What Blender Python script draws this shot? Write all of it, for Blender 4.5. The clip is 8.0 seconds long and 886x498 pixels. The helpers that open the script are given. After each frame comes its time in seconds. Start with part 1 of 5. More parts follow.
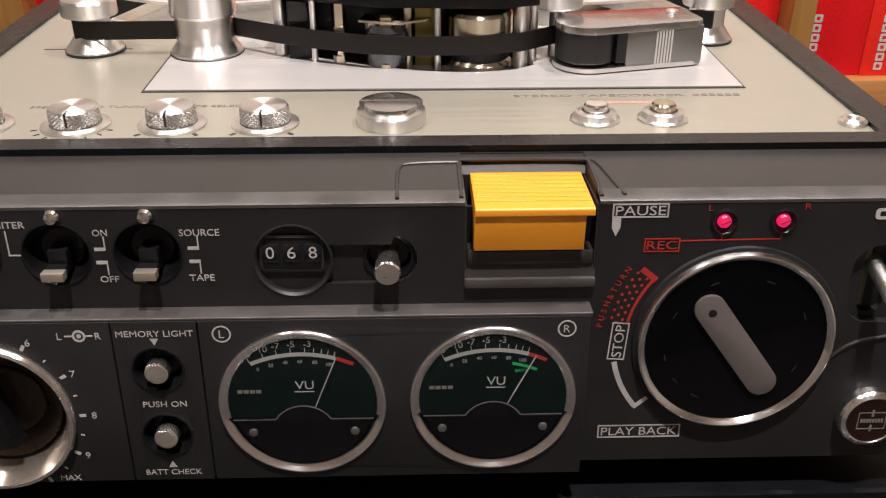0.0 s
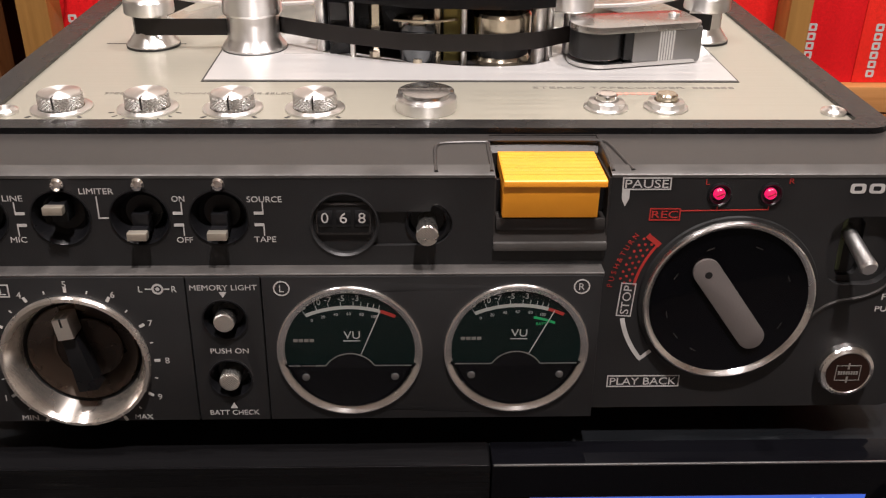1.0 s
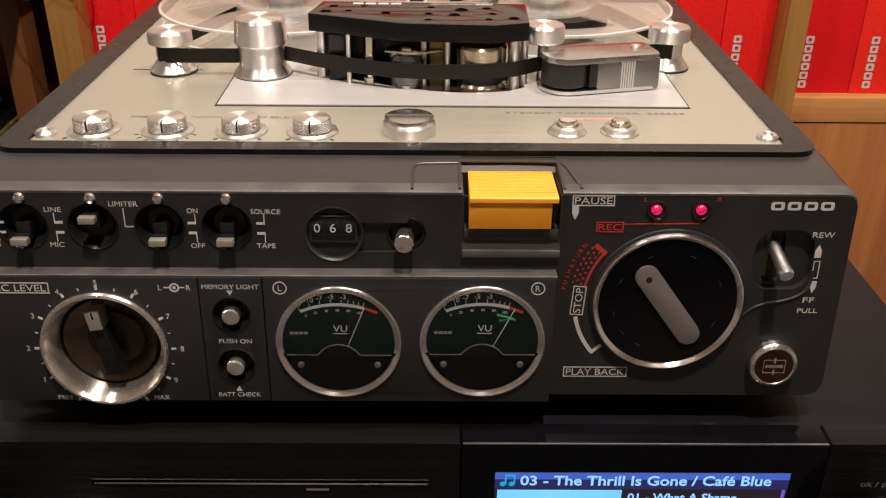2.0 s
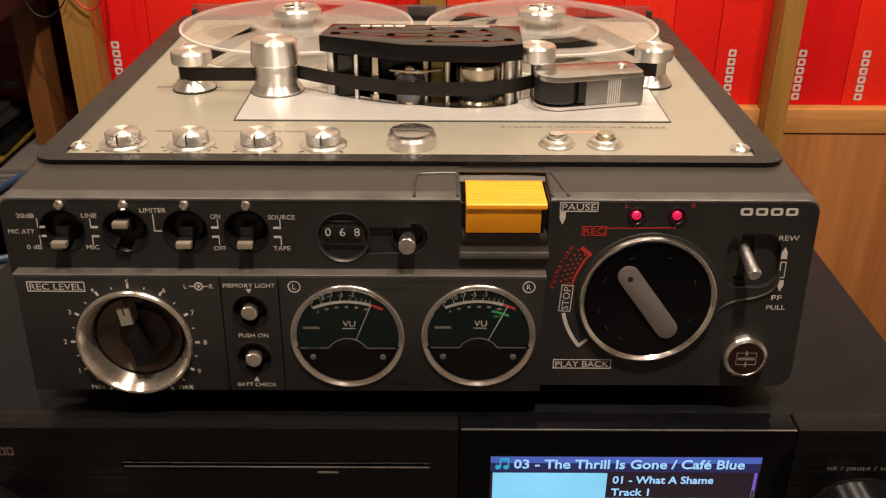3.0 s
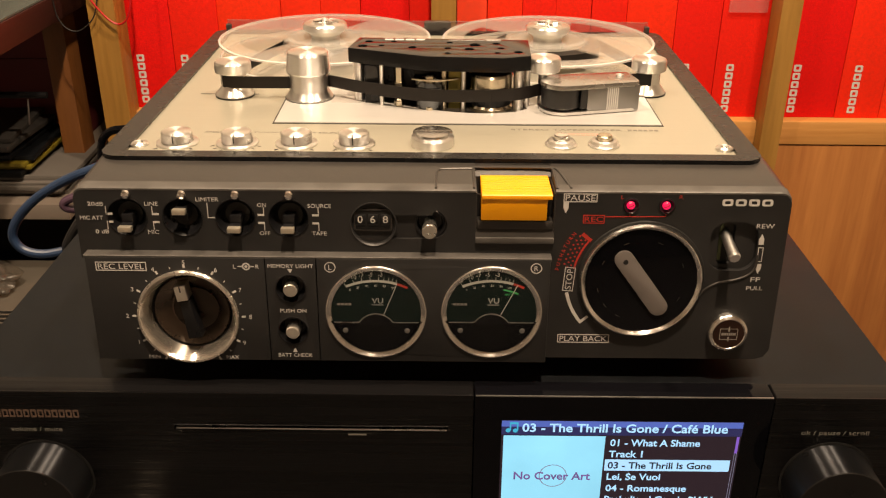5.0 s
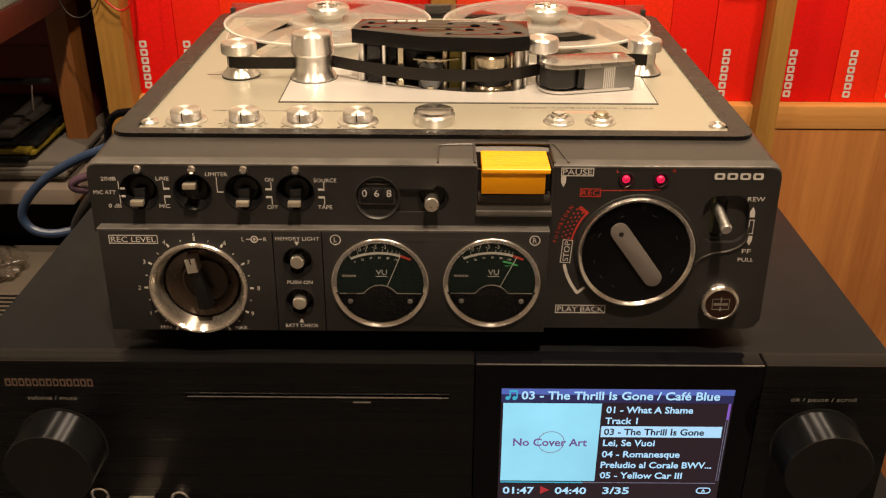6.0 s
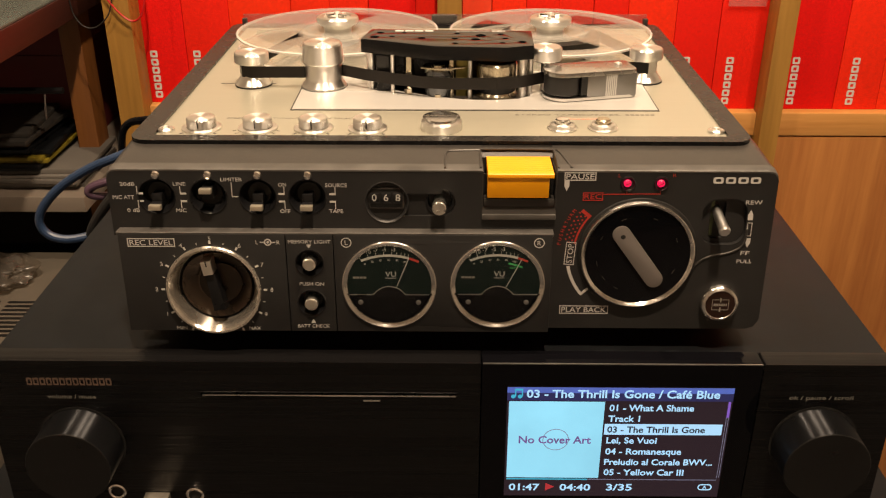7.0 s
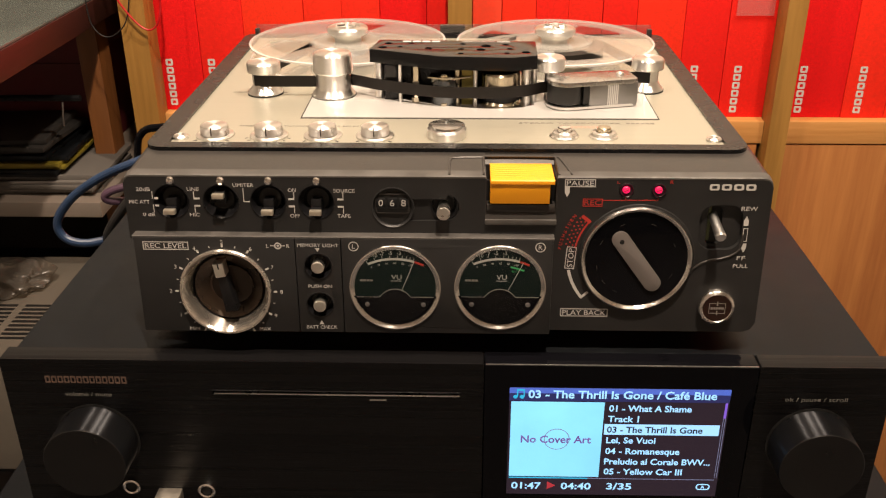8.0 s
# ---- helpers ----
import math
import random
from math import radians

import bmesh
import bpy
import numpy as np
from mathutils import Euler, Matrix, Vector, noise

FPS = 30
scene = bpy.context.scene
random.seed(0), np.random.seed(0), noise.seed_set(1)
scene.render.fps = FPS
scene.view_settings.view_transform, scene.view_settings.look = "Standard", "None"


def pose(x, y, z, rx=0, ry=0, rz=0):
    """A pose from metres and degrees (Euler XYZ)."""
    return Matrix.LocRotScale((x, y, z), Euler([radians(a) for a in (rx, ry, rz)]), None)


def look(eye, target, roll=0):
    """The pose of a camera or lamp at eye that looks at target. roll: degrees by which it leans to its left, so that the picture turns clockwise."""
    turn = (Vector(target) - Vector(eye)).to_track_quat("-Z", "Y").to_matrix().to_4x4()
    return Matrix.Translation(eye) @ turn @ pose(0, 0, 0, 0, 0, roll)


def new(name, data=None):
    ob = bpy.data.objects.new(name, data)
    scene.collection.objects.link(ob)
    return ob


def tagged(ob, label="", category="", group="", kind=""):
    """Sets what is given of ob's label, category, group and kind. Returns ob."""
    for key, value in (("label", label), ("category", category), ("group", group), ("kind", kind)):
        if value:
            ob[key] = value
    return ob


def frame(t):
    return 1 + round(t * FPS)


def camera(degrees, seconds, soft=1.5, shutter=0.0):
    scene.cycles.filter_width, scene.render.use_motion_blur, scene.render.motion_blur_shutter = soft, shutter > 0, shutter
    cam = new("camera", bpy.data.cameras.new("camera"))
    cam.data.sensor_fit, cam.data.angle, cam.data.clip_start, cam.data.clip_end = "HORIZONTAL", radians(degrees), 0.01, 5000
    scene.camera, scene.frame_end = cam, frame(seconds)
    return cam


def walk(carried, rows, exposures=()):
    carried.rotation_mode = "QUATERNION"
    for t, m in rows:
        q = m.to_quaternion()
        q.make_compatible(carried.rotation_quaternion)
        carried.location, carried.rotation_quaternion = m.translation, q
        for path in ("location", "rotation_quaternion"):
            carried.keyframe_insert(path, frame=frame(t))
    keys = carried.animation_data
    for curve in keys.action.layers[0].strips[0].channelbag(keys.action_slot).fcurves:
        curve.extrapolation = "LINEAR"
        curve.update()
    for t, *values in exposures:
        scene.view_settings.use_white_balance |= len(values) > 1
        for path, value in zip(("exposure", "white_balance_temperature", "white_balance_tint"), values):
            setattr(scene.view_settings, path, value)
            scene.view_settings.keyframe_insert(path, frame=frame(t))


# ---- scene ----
cam = camera(51.0, 8.0, soft=1.2)
PATH = [
    (0, (0.00875, -0.19962, 0.19496), (0.06226, 1.55826, -0.75740), 0.13),
    (0.5, (-0.00087, -0.22171, 0.19508), (0.06467, 1.53930, -0.75071), 0.21),
    (1, (-0.00208, -0.23556, 0.20122), (0.05675, 1.52998, -0.73654), 0.69),
    (1.5, (0.00711, -0.25704, 0.21449), (0.03962, 1.50903, -0.72355), 0.74),
    (3, (0.01393, -0.30247, 0.23543), (0.01581, 1.47497, -0.68148), 0.27),
    (3.5, (0.01262, -0.32365, 0.24390), (0.01984, 1.46404, -0.65283), 0.60),
    (4, (0.01248, -0.33288, 0.24651), (0.00983, 1.45978, -0.64026), 0.56),
    (4.5, (0.01022, -0.34138, 0.24640), (0.00195, 1.45394, -0.63495), 0.39),
    (6, (0.00746, -0.36544, 0.24562), (0.00101, 1.41642, -0.66263), 0.27),
    (6.5, (0.00695, -0.37215, 0.24682), (-0.00096, 1.41301, -0.65493), 0.15),
    (7, (0.00713, -0.37846, 0.24919), (-0.01320, 1.41148, -0.64283), -0.03),
    (7.5, (0.00750, -0.38532, 0.25221), (-0.02709, 1.40821, -0.63215), -0.08),
    (8, (0.01141, -0.39124, 0.25392), (-0.03699, 1.40497, -0.62431), -0.21),
]
walk(cam, [(t, look(eye, target, roll)) for t, eye, target, roll in PATH], [(0, -0.30, 5150, 17.5), (0.5, -0.15, 5100, 16.5), (1.0, -0.18, 5100, 16.5), (1.7, -0.35, 5450, 17.5), (3.0, -0.37, 6200, 16.5), (3.5, -0.38, 6900, 16), (4.0, -0.37, 6900, 16.5), (4.5, -0.05, 7000, 16), (6.2, -0.21, 7000, 15), (7.0, -0.18, 7000, 15), (7.5, 0.07, 6900, 15), (8, 0.05, 6200, 15.5)])

# ---------- light ----------
world = bpy.data.worlds.new("room_air")
scene.world = world
world.use_nodes = True
world.node_tree.nodes["Background"].inputs[0].default_value = (1.0, 0.78, 0.52, 1)
world.node_tree.nodes["Background"].inputs[1].default_value = 0.05


def area_lamp(name, eye, target, size, watts, colour, shape="DISK"):
    d = bpy.data.lights.new(name, "AREA")
    d.shape, d.size, d.energy, d.color = shape, size, watts, colour
    ob = new(name, d)
    ob.matrix_world = look(eye, target)
    return ob


WARM = (1.0, 0.80, 0.57)
area_lamp("ceiling_spot_light", (0.10, -0.42, 1.55), (0.02, 0.10, 0.05), 0.07, 38.0, WARM)
area_lamp("ceiling_spot_light", (-0.55, -0.05, 1.55), (0.0, 0.25, 0.0), 0.07, 15.0, WARM)
area_lamp("ceiling_spot_light", (0.55, 0.05, 1.55), (0.2, 0.6, -0.05), 0.07, 22.0, WARM)

# ---------- materials ----------


def mat(name, colour, rough=0.5, metal=0.0, vary=0.12, scale=60.0, bump=0.0, bscale=400.0, stretch=(1, 1, 1), emit=0.0, coat=0.0, spec=0.5, fine=0.0, turned="", groove=0.9):
    m = bpy.data.materials.new(name)
    m.use_nodes = True
    n, l = m.node_tree.nodes, m.node_tree.links
    b = n["Principled BSDF"]
    b.inputs["Roughness"].default_value = rough
    b.inputs["Metallic"].default_value = metal
    b.inputs["Coat Weight"].default_value = coat
    b.inputs["Specular IOR Level"].default_value = spec
    tc = n.new("ShaderNodeTexCoord")
    mp = n.new("ShaderNodeMapping")
    mp.inputs["Scale"].default_value = stretch
    l.new(tc.outputs["Object"], mp.inputs["Vector"])
    n1 = n.new("ShaderNodeTexNoise")
    n1.inputs["Scale"].default_value, n1.inputs["Detail"].default_value = scale, 5
    l.new(mp.outputs[0], n1.inputs["Vector"])
    n2 = n.new("ShaderNodeTexNoise")
    n2.inputs["Scale"].default_value, n2.inputs["Detail"].default_value = bscale, 3
    l.new(mp.outputs[0], n2.inputs["Vector"])
    add = n.new("ShaderNodeMath")
    add.operation = "MULTIPLY_ADD"
    add.inputs[1].default_value = 1.0
    l.new(n1.outputs[0], add.inputs[0])
    k = n.new("ShaderNodeMath")
    k.operation = "MULTIPLY"
    k.inputs[1].default_value = fine
    l.new(n2.outputs[0], k.inputs[0])
    l.new(k.outputs[0], add.inputs[2])
    r = n.new("ShaderNodeMapRange")
    r.inputs[1].default_value, r.inputs[2].default_value = 0.25, 0.75 + fine
    r.inputs[3].default_value, r.inputs[4].default_value = 1 - vary, 1 + vary
    l.new(add.outputs[0], r.inputs[0])
    mul = n.new("ShaderNodeVectorMath")
    mul.operation = "SCALE"
    mul.inputs[0].default_value = colour[:3]
    l.new(r.outputs[0], mul.inputs["Scale"])
    l.new(mul.outputs[0], b.inputs["Base Color"])
    rr = n.new("ShaderNodeMapRange")
    rr.inputs[1].default_value, rr.inputs[2].default_value = 0.3, 0.7
    rr.inputs[3].default_value, rr.inputs[4].default_value = max(0.02, rough * 0.85), min(1, rough * 1.15)
    l.new(n1.outputs[0], rr.inputs[0])
    l.new(rr.outputs[0], b.inputs["Roughness"])
    if bump:
        bp = n.new("ShaderNodeBump")
        bp.inputs["Strength"].default_value, bp.inputs["Distance"].default_value = bump, 0.0004
        l.new(n2.outputs[0], bp.inputs["Height"])
        l.new(bp.outputs[0], b.inputs["Normal"])
    if turned:
        tg = n.new("ShaderNodeTangent")
        tg.direction_type, tg.axis = "RADIAL", turned
        l.new(tg.outputs[0], b.inputs["Tangent"])
        b.inputs["Anisotropic"].default_value = groove
        b.inputs["Anisotropic Rotation"].default_value = 0.25
    if emit:
        l.new(mul.outputs[0], b.inputs["Emission Color"])
        l.remove(b.inputs["Base Color"].links[0])
        b.inputs["Base Color"].default_value = (0.01, 0.01, 0.012, 1)
        b.inputs["Emission Strength"].default_value = emit
    return m


def clear_plastic(name, tint, clear, rough, white, gloss=0.04):
    """Clear plastic: see-through with a little haze, and a surface gloss that grows at a glancing angle."""
    m = bpy.data.materials.new(name)
    m.use_nodes = True
    n, l = m.node_tree.nodes, m.node_tree.links
    b = n["Principled BSDF"]
    b.inputs["Base Color"].default_value = (*white, 1)
    b.inputs["Roughness"].default_value = 0.5
    t = n.new("ShaderNodeBsdfTransparent")
    t.inputs[0].default_value = (*tint, 1)
    mx = n.new("ShaderNodeMixShader")
    mx.inputs[0].default_value = 1 - clear
    l.new(t.outputs[0], mx.inputs[1])
    l.new(b.outputs[0], mx.inputs[2])
    g = n.new("ShaderNodeBsdfGlossy")
    g.inputs["Roughness"].default_value = rough
    lw = n.new("ShaderNodeLayerWeight")
    lw.inputs[0].default_value = 0.5
    pw, fr = n.new("ShaderNodeMath"), n.new("ShaderNodeMath")
    pw.operation, fr.operation = "POWER", "MULTIPLY_ADD"
    pw.inputs[1].default_value = 4.0
    fr.inputs[1].default_value, fr.inputs[2].default_value = 0.6, gloss
    l.new(lw.outputs["Facing"], pw.inputs[0])
    l.new(pw.outputs[0], fr.inputs[0])
    top = n.new("ShaderNodeMixShader")
    l.new(fr.outputs[0], top.inputs[0])
    l.new(mx.outputs[0], top.inputs[1])
    l.new(g.outputs[0], top.inputs[2])
    l.new(top.outputs[0], n["Material Output"].inputs[0])
    return m


def brushed(m, along, amount=0.8):
    """Brushes a metal along one axis, so that highlights stretch across the grain."""
    n, l = m.node_tree.nodes, m.node_tree.links
    b = n["Principled BSDF"]
    v = n.new("ShaderNodeCombineXYZ")
    for k in range(3):
        v.inputs[k].default_value = along[k]
    l.new(v.outputs[0], b.inputs["Tangent"])
    b.inputs["Anisotropic"].default_value = amount
    b.inputs["Anisotropic Rotation"].default_value = 0.25
    return m


def crosshatch(m, pitch=0.0008, depth=0.8):
    """Fine diamond knurling on faces turned to the front."""
    n, l = m.node_tree.nodes, m.node_tree.links
    tc = n.new("ShaderNodeTexCoord")
    waves = []
    for flip in (1, -1):
        mp = n.new("ShaderNodeMapping")
        mp.inputs["Scale"].default_value = (1, 0, flip)
        w = n.new("ShaderNodeTexWave")
        w.bands_direction = "DIAGONAL"
        w.inputs["Scale"].default_value = 0.628 / pitch
        l.new(tc.outputs["Object"], mp.inputs[0])
        l.new(mp.outputs[0], w.inputs[0])
        waves.append(w)
    mn = n.new("ShaderNodeMath")
    mn.operation = "MINIMUM"
    l.new(waves[0].outputs[1], mn.inputs[0])
    l.new(waves[1].outputs[1], mn.inputs[1])
    bp = n.new("ShaderNodeBump")
    bp.inputs["Strength"].default_value, bp.inputs["Distance"].default_value = depth, 0.0002
    l.new(mn.outputs[0], bp.inputs["Height"])
    l.new(bp.outputs[0], n["Principled BSDF"].inputs["Normal"])
    return m


def each_differs(m, hue=0.004, value=0.10):
    """Lets every object of this material differ a little in hue and brightness."""
    n, l = m.node_tree.nodes, m.node_tree.links
    b = n["Principled BSDF"]
    src = b.inputs["Base Color"].links[0].from_socket
    oi, hs = n.new("ShaderNodeObjectInfo"), n.new("ShaderNodeHueSaturation")
    for sock, lo, hi in (("Hue", 0.5 - hue * 0.3, 0.5 + hue), ("Value", 1 - value, 1 + value)):
        r = n.new("ShaderNodeMapRange")
        r.inputs[3].default_value, r.inputs[4].default_value = lo, hi
        l.new(oi.outputs["Random"], r.inputs[0])
        l.new(r.outputs[0], hs.inputs[sock])
    l.new(src, hs.inputs["Color"])
    l.new(hs.outputs[0], b.inputs["Base Color"])
    return m


def wood(name, a, c, rough=0.45, scale=6.0, grain=(1, 1, 0.06)):
    m = bpy.data.materials.new(name)
    m.use_nodes = True
    n, l = m.node_tree.nodes, m.node_tree.links
    b = n["Principled BSDF"]
    b.inputs["Roughness"].default_value = rough
    tc, mp = n.new("ShaderNodeTexCoord"), n.new("ShaderNodeMapping")
    mp.inputs["Scale"].default_value = grain
    l.new(tc.outputs["Object"], mp.inputs[0])
    n1, n2 = n.new("ShaderNodeTexNoise"), n.new("ShaderNodeTexNoise")
    n1.inputs["Scale"].default_value, n1.inputs["Detail"].default_value, n1.inputs["Distortion"].default_value = scale * 3, 4, 1.2
    n2.inputs["Scale"].default_value, n2.inputs["Detail"].default_value = scale * 40, 6
    l.new(mp.outputs[0], n1.inputs[0])
    l.new(mp.outputs[0], n2.inputs[0])
    mx = n.new("ShaderNodeMath")
    mx.operation = "MULTIPLY_ADD"
    mx.inputs[1].default_value = 0.45
    l.new(n2.outputs[0], mx.inputs[0])
    l.new(n1.outputs[0], mx.inputs[2])
    cr = n.new("ShaderNodeValToRGB")
    cr.color_ramp.elements[0].position, cr.color_ramp.elements[0].color = 0.5, (*a, 1)
    cr.color_ramp.elements[1].position, cr.color_ramp.elements[1].color = 0.95, (*c, 1)
    l.new(mx.outputs[0], cr.inputs[0])
    l.new(cr.outputs[0], b.inputs["Base Color"])
    bp = n.new("ShaderNodeBump")
    bp.inputs["Strength"].default_value, bp.inputs["Distance"].default_value = 0.15, 0.001
    l.new(n2.outputs[0], bp.inputs["Height"])
    l.new(bp.outputs[0], b.inputs["Normal"])
    return m


M_CASE = mat("grey_painted_case", (0.040, 0.0365, 0.034), 0.38, 0.25, 0.10, 40, 0.12, 2500)
M_PANEL = mat("charcoal_painted_panel", (0.0215, 0.0213, 0.0217), 0.42, 0.1, 0.14, 50, 0.14, 2500, spec=0.35)
M_BLACK = mat("black_plastic", (0.008, 0.008, 0.009), 0.30, 0, 0.2, 80, 0.1, 1500, spec=0.3)
# Near-black; fills most holes, slots and wells with the dark of depth.
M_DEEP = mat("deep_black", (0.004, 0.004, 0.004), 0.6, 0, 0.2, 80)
M_RUBBER = mat("black_rubber", (0.013, 0.0125, 0.0125), 0.45, 0, 0.2, 90, 0.2, 900)
M_COVER = mat("black_gloss_anodised_cover", (0.0055, 0.0055, 0.006), 0.20, 0, 0.2, 60, 0.08, 1200, spec=0.4)
M_WASHED = mat("dull_stamped_steel", (0.50, 0.46, 0.40), 0.42, 0.9, 0.12, 200, 0.1, 900)
M_DECK = brushed(mat("champagne_brushed_aluminium", (0.418, 0.400, 0.328), 0.38, 0.6, 0.02, 220, 0.06, 900, (0.03, 5, 1)), (1, 0, 0), 0.5)
M_CARD = brushed(mat("pale_brushed_aluminium", (0.58, 0.57, 0.555), 0.38, 0.55, 0.015, 160, 0.06, 900, (0.04, 6, 1)), (1, 0, 0), 0.5)
M_ALU = mat("turned_aluminium", (0.88, 0.865, 0.84), 0.38, 1.0, 0.06, 90, turned="Z")
M_BRIGHT = mat("bright_machined_aluminium", (0.80, 0.79, 0.77), 0.30, 1.0, 0.06, 90, 0.04, 1500)
M_CAST = mat("grey_machined_aluminium", (0.50, 0.495, 0.485), 0.26, 1.0, 0.08, 90, 0.05, 1500)
M_RING = mat("turned_chrome_ring", (0.94, 0.92, 0.89), 0.25, 1.0, 0.05, 60, turned="Y", groove=0.85)
# Lit copy of the case grey, for edges and ledges that catch light.
M_LEDGE = mat("lit_case_grey", (0.088, 0.083, 0.078), 0.38, 0.3, 0.2, 90, 0.2, 2000)
M_CHROME = mat("polished_chrome", (0.90, 0.88, 0.86), 0.13, 1.0, 0.04, 60)
M_KNURL = crosshatch(mat("knurled_aluminium", (0.88, 0.85, 0.79), 0.30, 1.0, 0.08, 90))
M_TIP = mat("bright_lever_metal", (0.78, 0.72, 0.60), 0.40, 0.9, 0.10, 90, 0.25, 1200, (0.2, 1, 4))
M_SATIN = mat("satin_aluminium", (0.27, 0.265, 0.26), 0.38, 0.9, 0.05, 90, 0.05, 1500)
M_GOLDISH = mat("turned_nickel_silver", (0.66, 0.59, 0.46), 0.24, 1.0, 0.08, 60, turned="Z")
M_YELLOW = mat("amber_yellow_plastic", (0.84, 0.34, 0.004), 0.36, 0, 0.06, 70, 0.05, 900)
M_TAPE = mat("dark_oxide_tape", (0.010, 0.008, 0.007), 0.40, 0, 0.2, 40, spec=0.3)
# Light grey that paints the highlight along the ledge edge.
M_EDGE = mat("ledge_highlight_grey", (0.24, 0.23, 0.22), 0.36, 0.5, 0.25, 120)
M_WHITE = mat("white_print", (0.54, 0.53, 0.51), 0.5, 0, 0.10, 300)
M_SCALE = mat("white_scale_print", (0.44, 0.45, 0.43), 0.5, 0, 0.08, 300)
M_REDPRINT = mat("red_print", (0.40, 0.03, 0.02), 0.5, 0, 0.08, 300)
M_BLACKPRINT = mat("black_print", (0.03, 0.028, 0.025), 0.5, 0, 0.1, 300)
M_PINKPRINT = mat("faded_red_print", (0.75, 0.30, 0.22), 0.5, 0, 0.1, 300)
M_GREENPRINT = mat("green_print", (0.04, 0.42, 0.13), 0.5, 0, 0.08, 300)
M_LED = mat("lit_red_lens", (0.9, 0.006, 0.085), 0.3, 0, 0.05, 100, emit=1.2)
M_FACE = mat("dark_green_meter_dial", (0.0017, 0.0082, 0.0074), 0.35, 0, 0.1, 60, spec=0.15)
M_ARM = mat("taupe_painted_metal", (0.145, 0.128, 0.12), 0.5, 0.1, 0.06, 60, 0.1, 1500)
M_AMP = mat("black_anodised_metal", (0.0052, 0.0062, 0.0076), 0.42, 0.0, 0.2, 40, 0.2, 2200, spec=0.18)
M_AMPFACE = mat("black_brushed_aluminium", (0.0048, 0.0046, 0.005), 0.28, 0.10, 0.3, 30, 0.6, 300, (0.04, 1, 9), spec=0.2)
M_GLOSS = mat("black_gloss_acrylic", (0.003, 0.003, 0.004), 0.07, 0, 0.1, 40, spec=0.13)
M_GASKET = mat("black_gasket_rubber", (0.0065, 0.0065, 0.007), 0.26, 0, 0.25, 90, 0.25, 500, spec=0.3)
M_DECKPRINT = mat("worn_grey_print", (0.17, 0.155, 0.13), 0.5, 0, 0.25, 300)
M_AMPKNOB = mat("black_turned_knob", (0.038, 0.040, 0.045), 0.32, 0.9, 0.10, 60, 0.03, 1500, turned="Y", groove=1.0)
M_AMPKNOBFACE = mat("black_knob_face", (0.007, 0.0065, 0.0065), 0.32, 0.0, 0.15, 60, 0.05, 1500, spec=0.3)
M_RUSTPRINT = mat("dim_rusty_print", (0.13, 0.085, 0.065), 0.5, 0, 0.15, 300)
M_DIMPRINT = mat("dim_grey_print", (0.22, 0.21, 0.19), 0.5, 0, 0.1, 300)
M_BINDER = each_differs(mat("red_linen_board", (0.78, 0.012, 0.006), 0.75, 0, 0.36, 260, 0.6, 750, spec=0.2, fine=1.3))
# Lit copy of the binder red: the extra light is in the colour.
M_BINDERLIT = mat("lit_red_linen_board", (0.82, 0.05, 0.012), 0.75, 0, 0.20, 150, 0.5, 1100, fine=0.8)
M_WOOD = wood("honey_oak", (0.205, 0.100, 0.018), (0.33, 0.173, 0.038))
M_DOOR = wood("oak_veneer", (0.27, 0.095, 0.025), (0.40, 0.165, 0.046))
M_WOODH = wood("honey_oak_board", (0.40, 0.17, 0.04), (0.58, 0.29, 0.09), grain=(0.06, 1, 1))
# Leg wood darkened in colour for the shade beneath the table.
M_WOODSHADE = wood("shaded_leg_wood", (0.15, 0.052, 0.014), (0.24, 0.094, 0.026))
M_WOODDARK = wood("dark_red_wood", (0.028, 0.006, 0.006), (0.055, 0.014, 0.011), grain=(1, 0.06, 1))
M_WALLDARK = mat("unseen_brown_bounce", (0.33, 0.30, 0.27), 0.9, 0, 0.2, 8)
M_WALL = mat("warm_plaster", (0.62, 0.58, 0.52), 0.8, 0, 0.08, 4, 0.3, 120)
M_CEIL = mat("white_ceiling_paint", (0.75, 0.72, 0.66), 0.8, 0, 0.05, 4)
M_FLOOR = mat("unseen_floor_grey", (0.11, 0.105, 0.105), 0.95, 0, 0.25, 30, 0.8, 500)
M_REEL = clear_plastic("clear_reel_plastic", (0.985, 0.98, 0.965), 0.89, 0.06, (0.92, 0.91, 0.88), 0.03)
M_REELRIM = clear_plastic("clear_reel_edge", (0.97, 0.96, 0.94), 0.60, 0.05, (0.93, 0.92, 0.90), 0.03)
M_SMOKE = clear_plastic("smoky_acrylic", (0.85, 0.82, 0.80), 0.88, 0.1, (0.22, 0.2, 0.2), 0.045)
M_GLASS = clear_plastic("meter_glass", (0.97, 0.98, 0.97), 0.998, 0.03, (0.6, 0.6, 0.6), 0.02)
M_CABLE = mat("blue_cable_jacket", (0.014, 0.032, 0.075), 0.42, 0, 0.15, 60)
M_CABLEP = mat("mauve_cable_jacket", (0.075, 0.042, 0.068), 0.45, 0, 0.15, 60)
M_CABLER = mat("red_wire", (0.42, 0.006, 0.008), 0.4, 0, 0.1, 60)
# Papers and card kept dark in colour for the shade under the table.
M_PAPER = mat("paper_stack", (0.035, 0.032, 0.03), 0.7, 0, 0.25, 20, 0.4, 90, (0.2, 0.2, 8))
M_YPAPER = mat("shaded_yellow_card", (0.18, 0.14, 0.009), 0.6, 0, 0.2, 20)
M_PALEPAPER = mat("shaded_pale_paper", (0.125, 0.115, 0.105), 0.7, 0, 0.25, 20, 0.4, 90, (0.2, 0.2, 8))
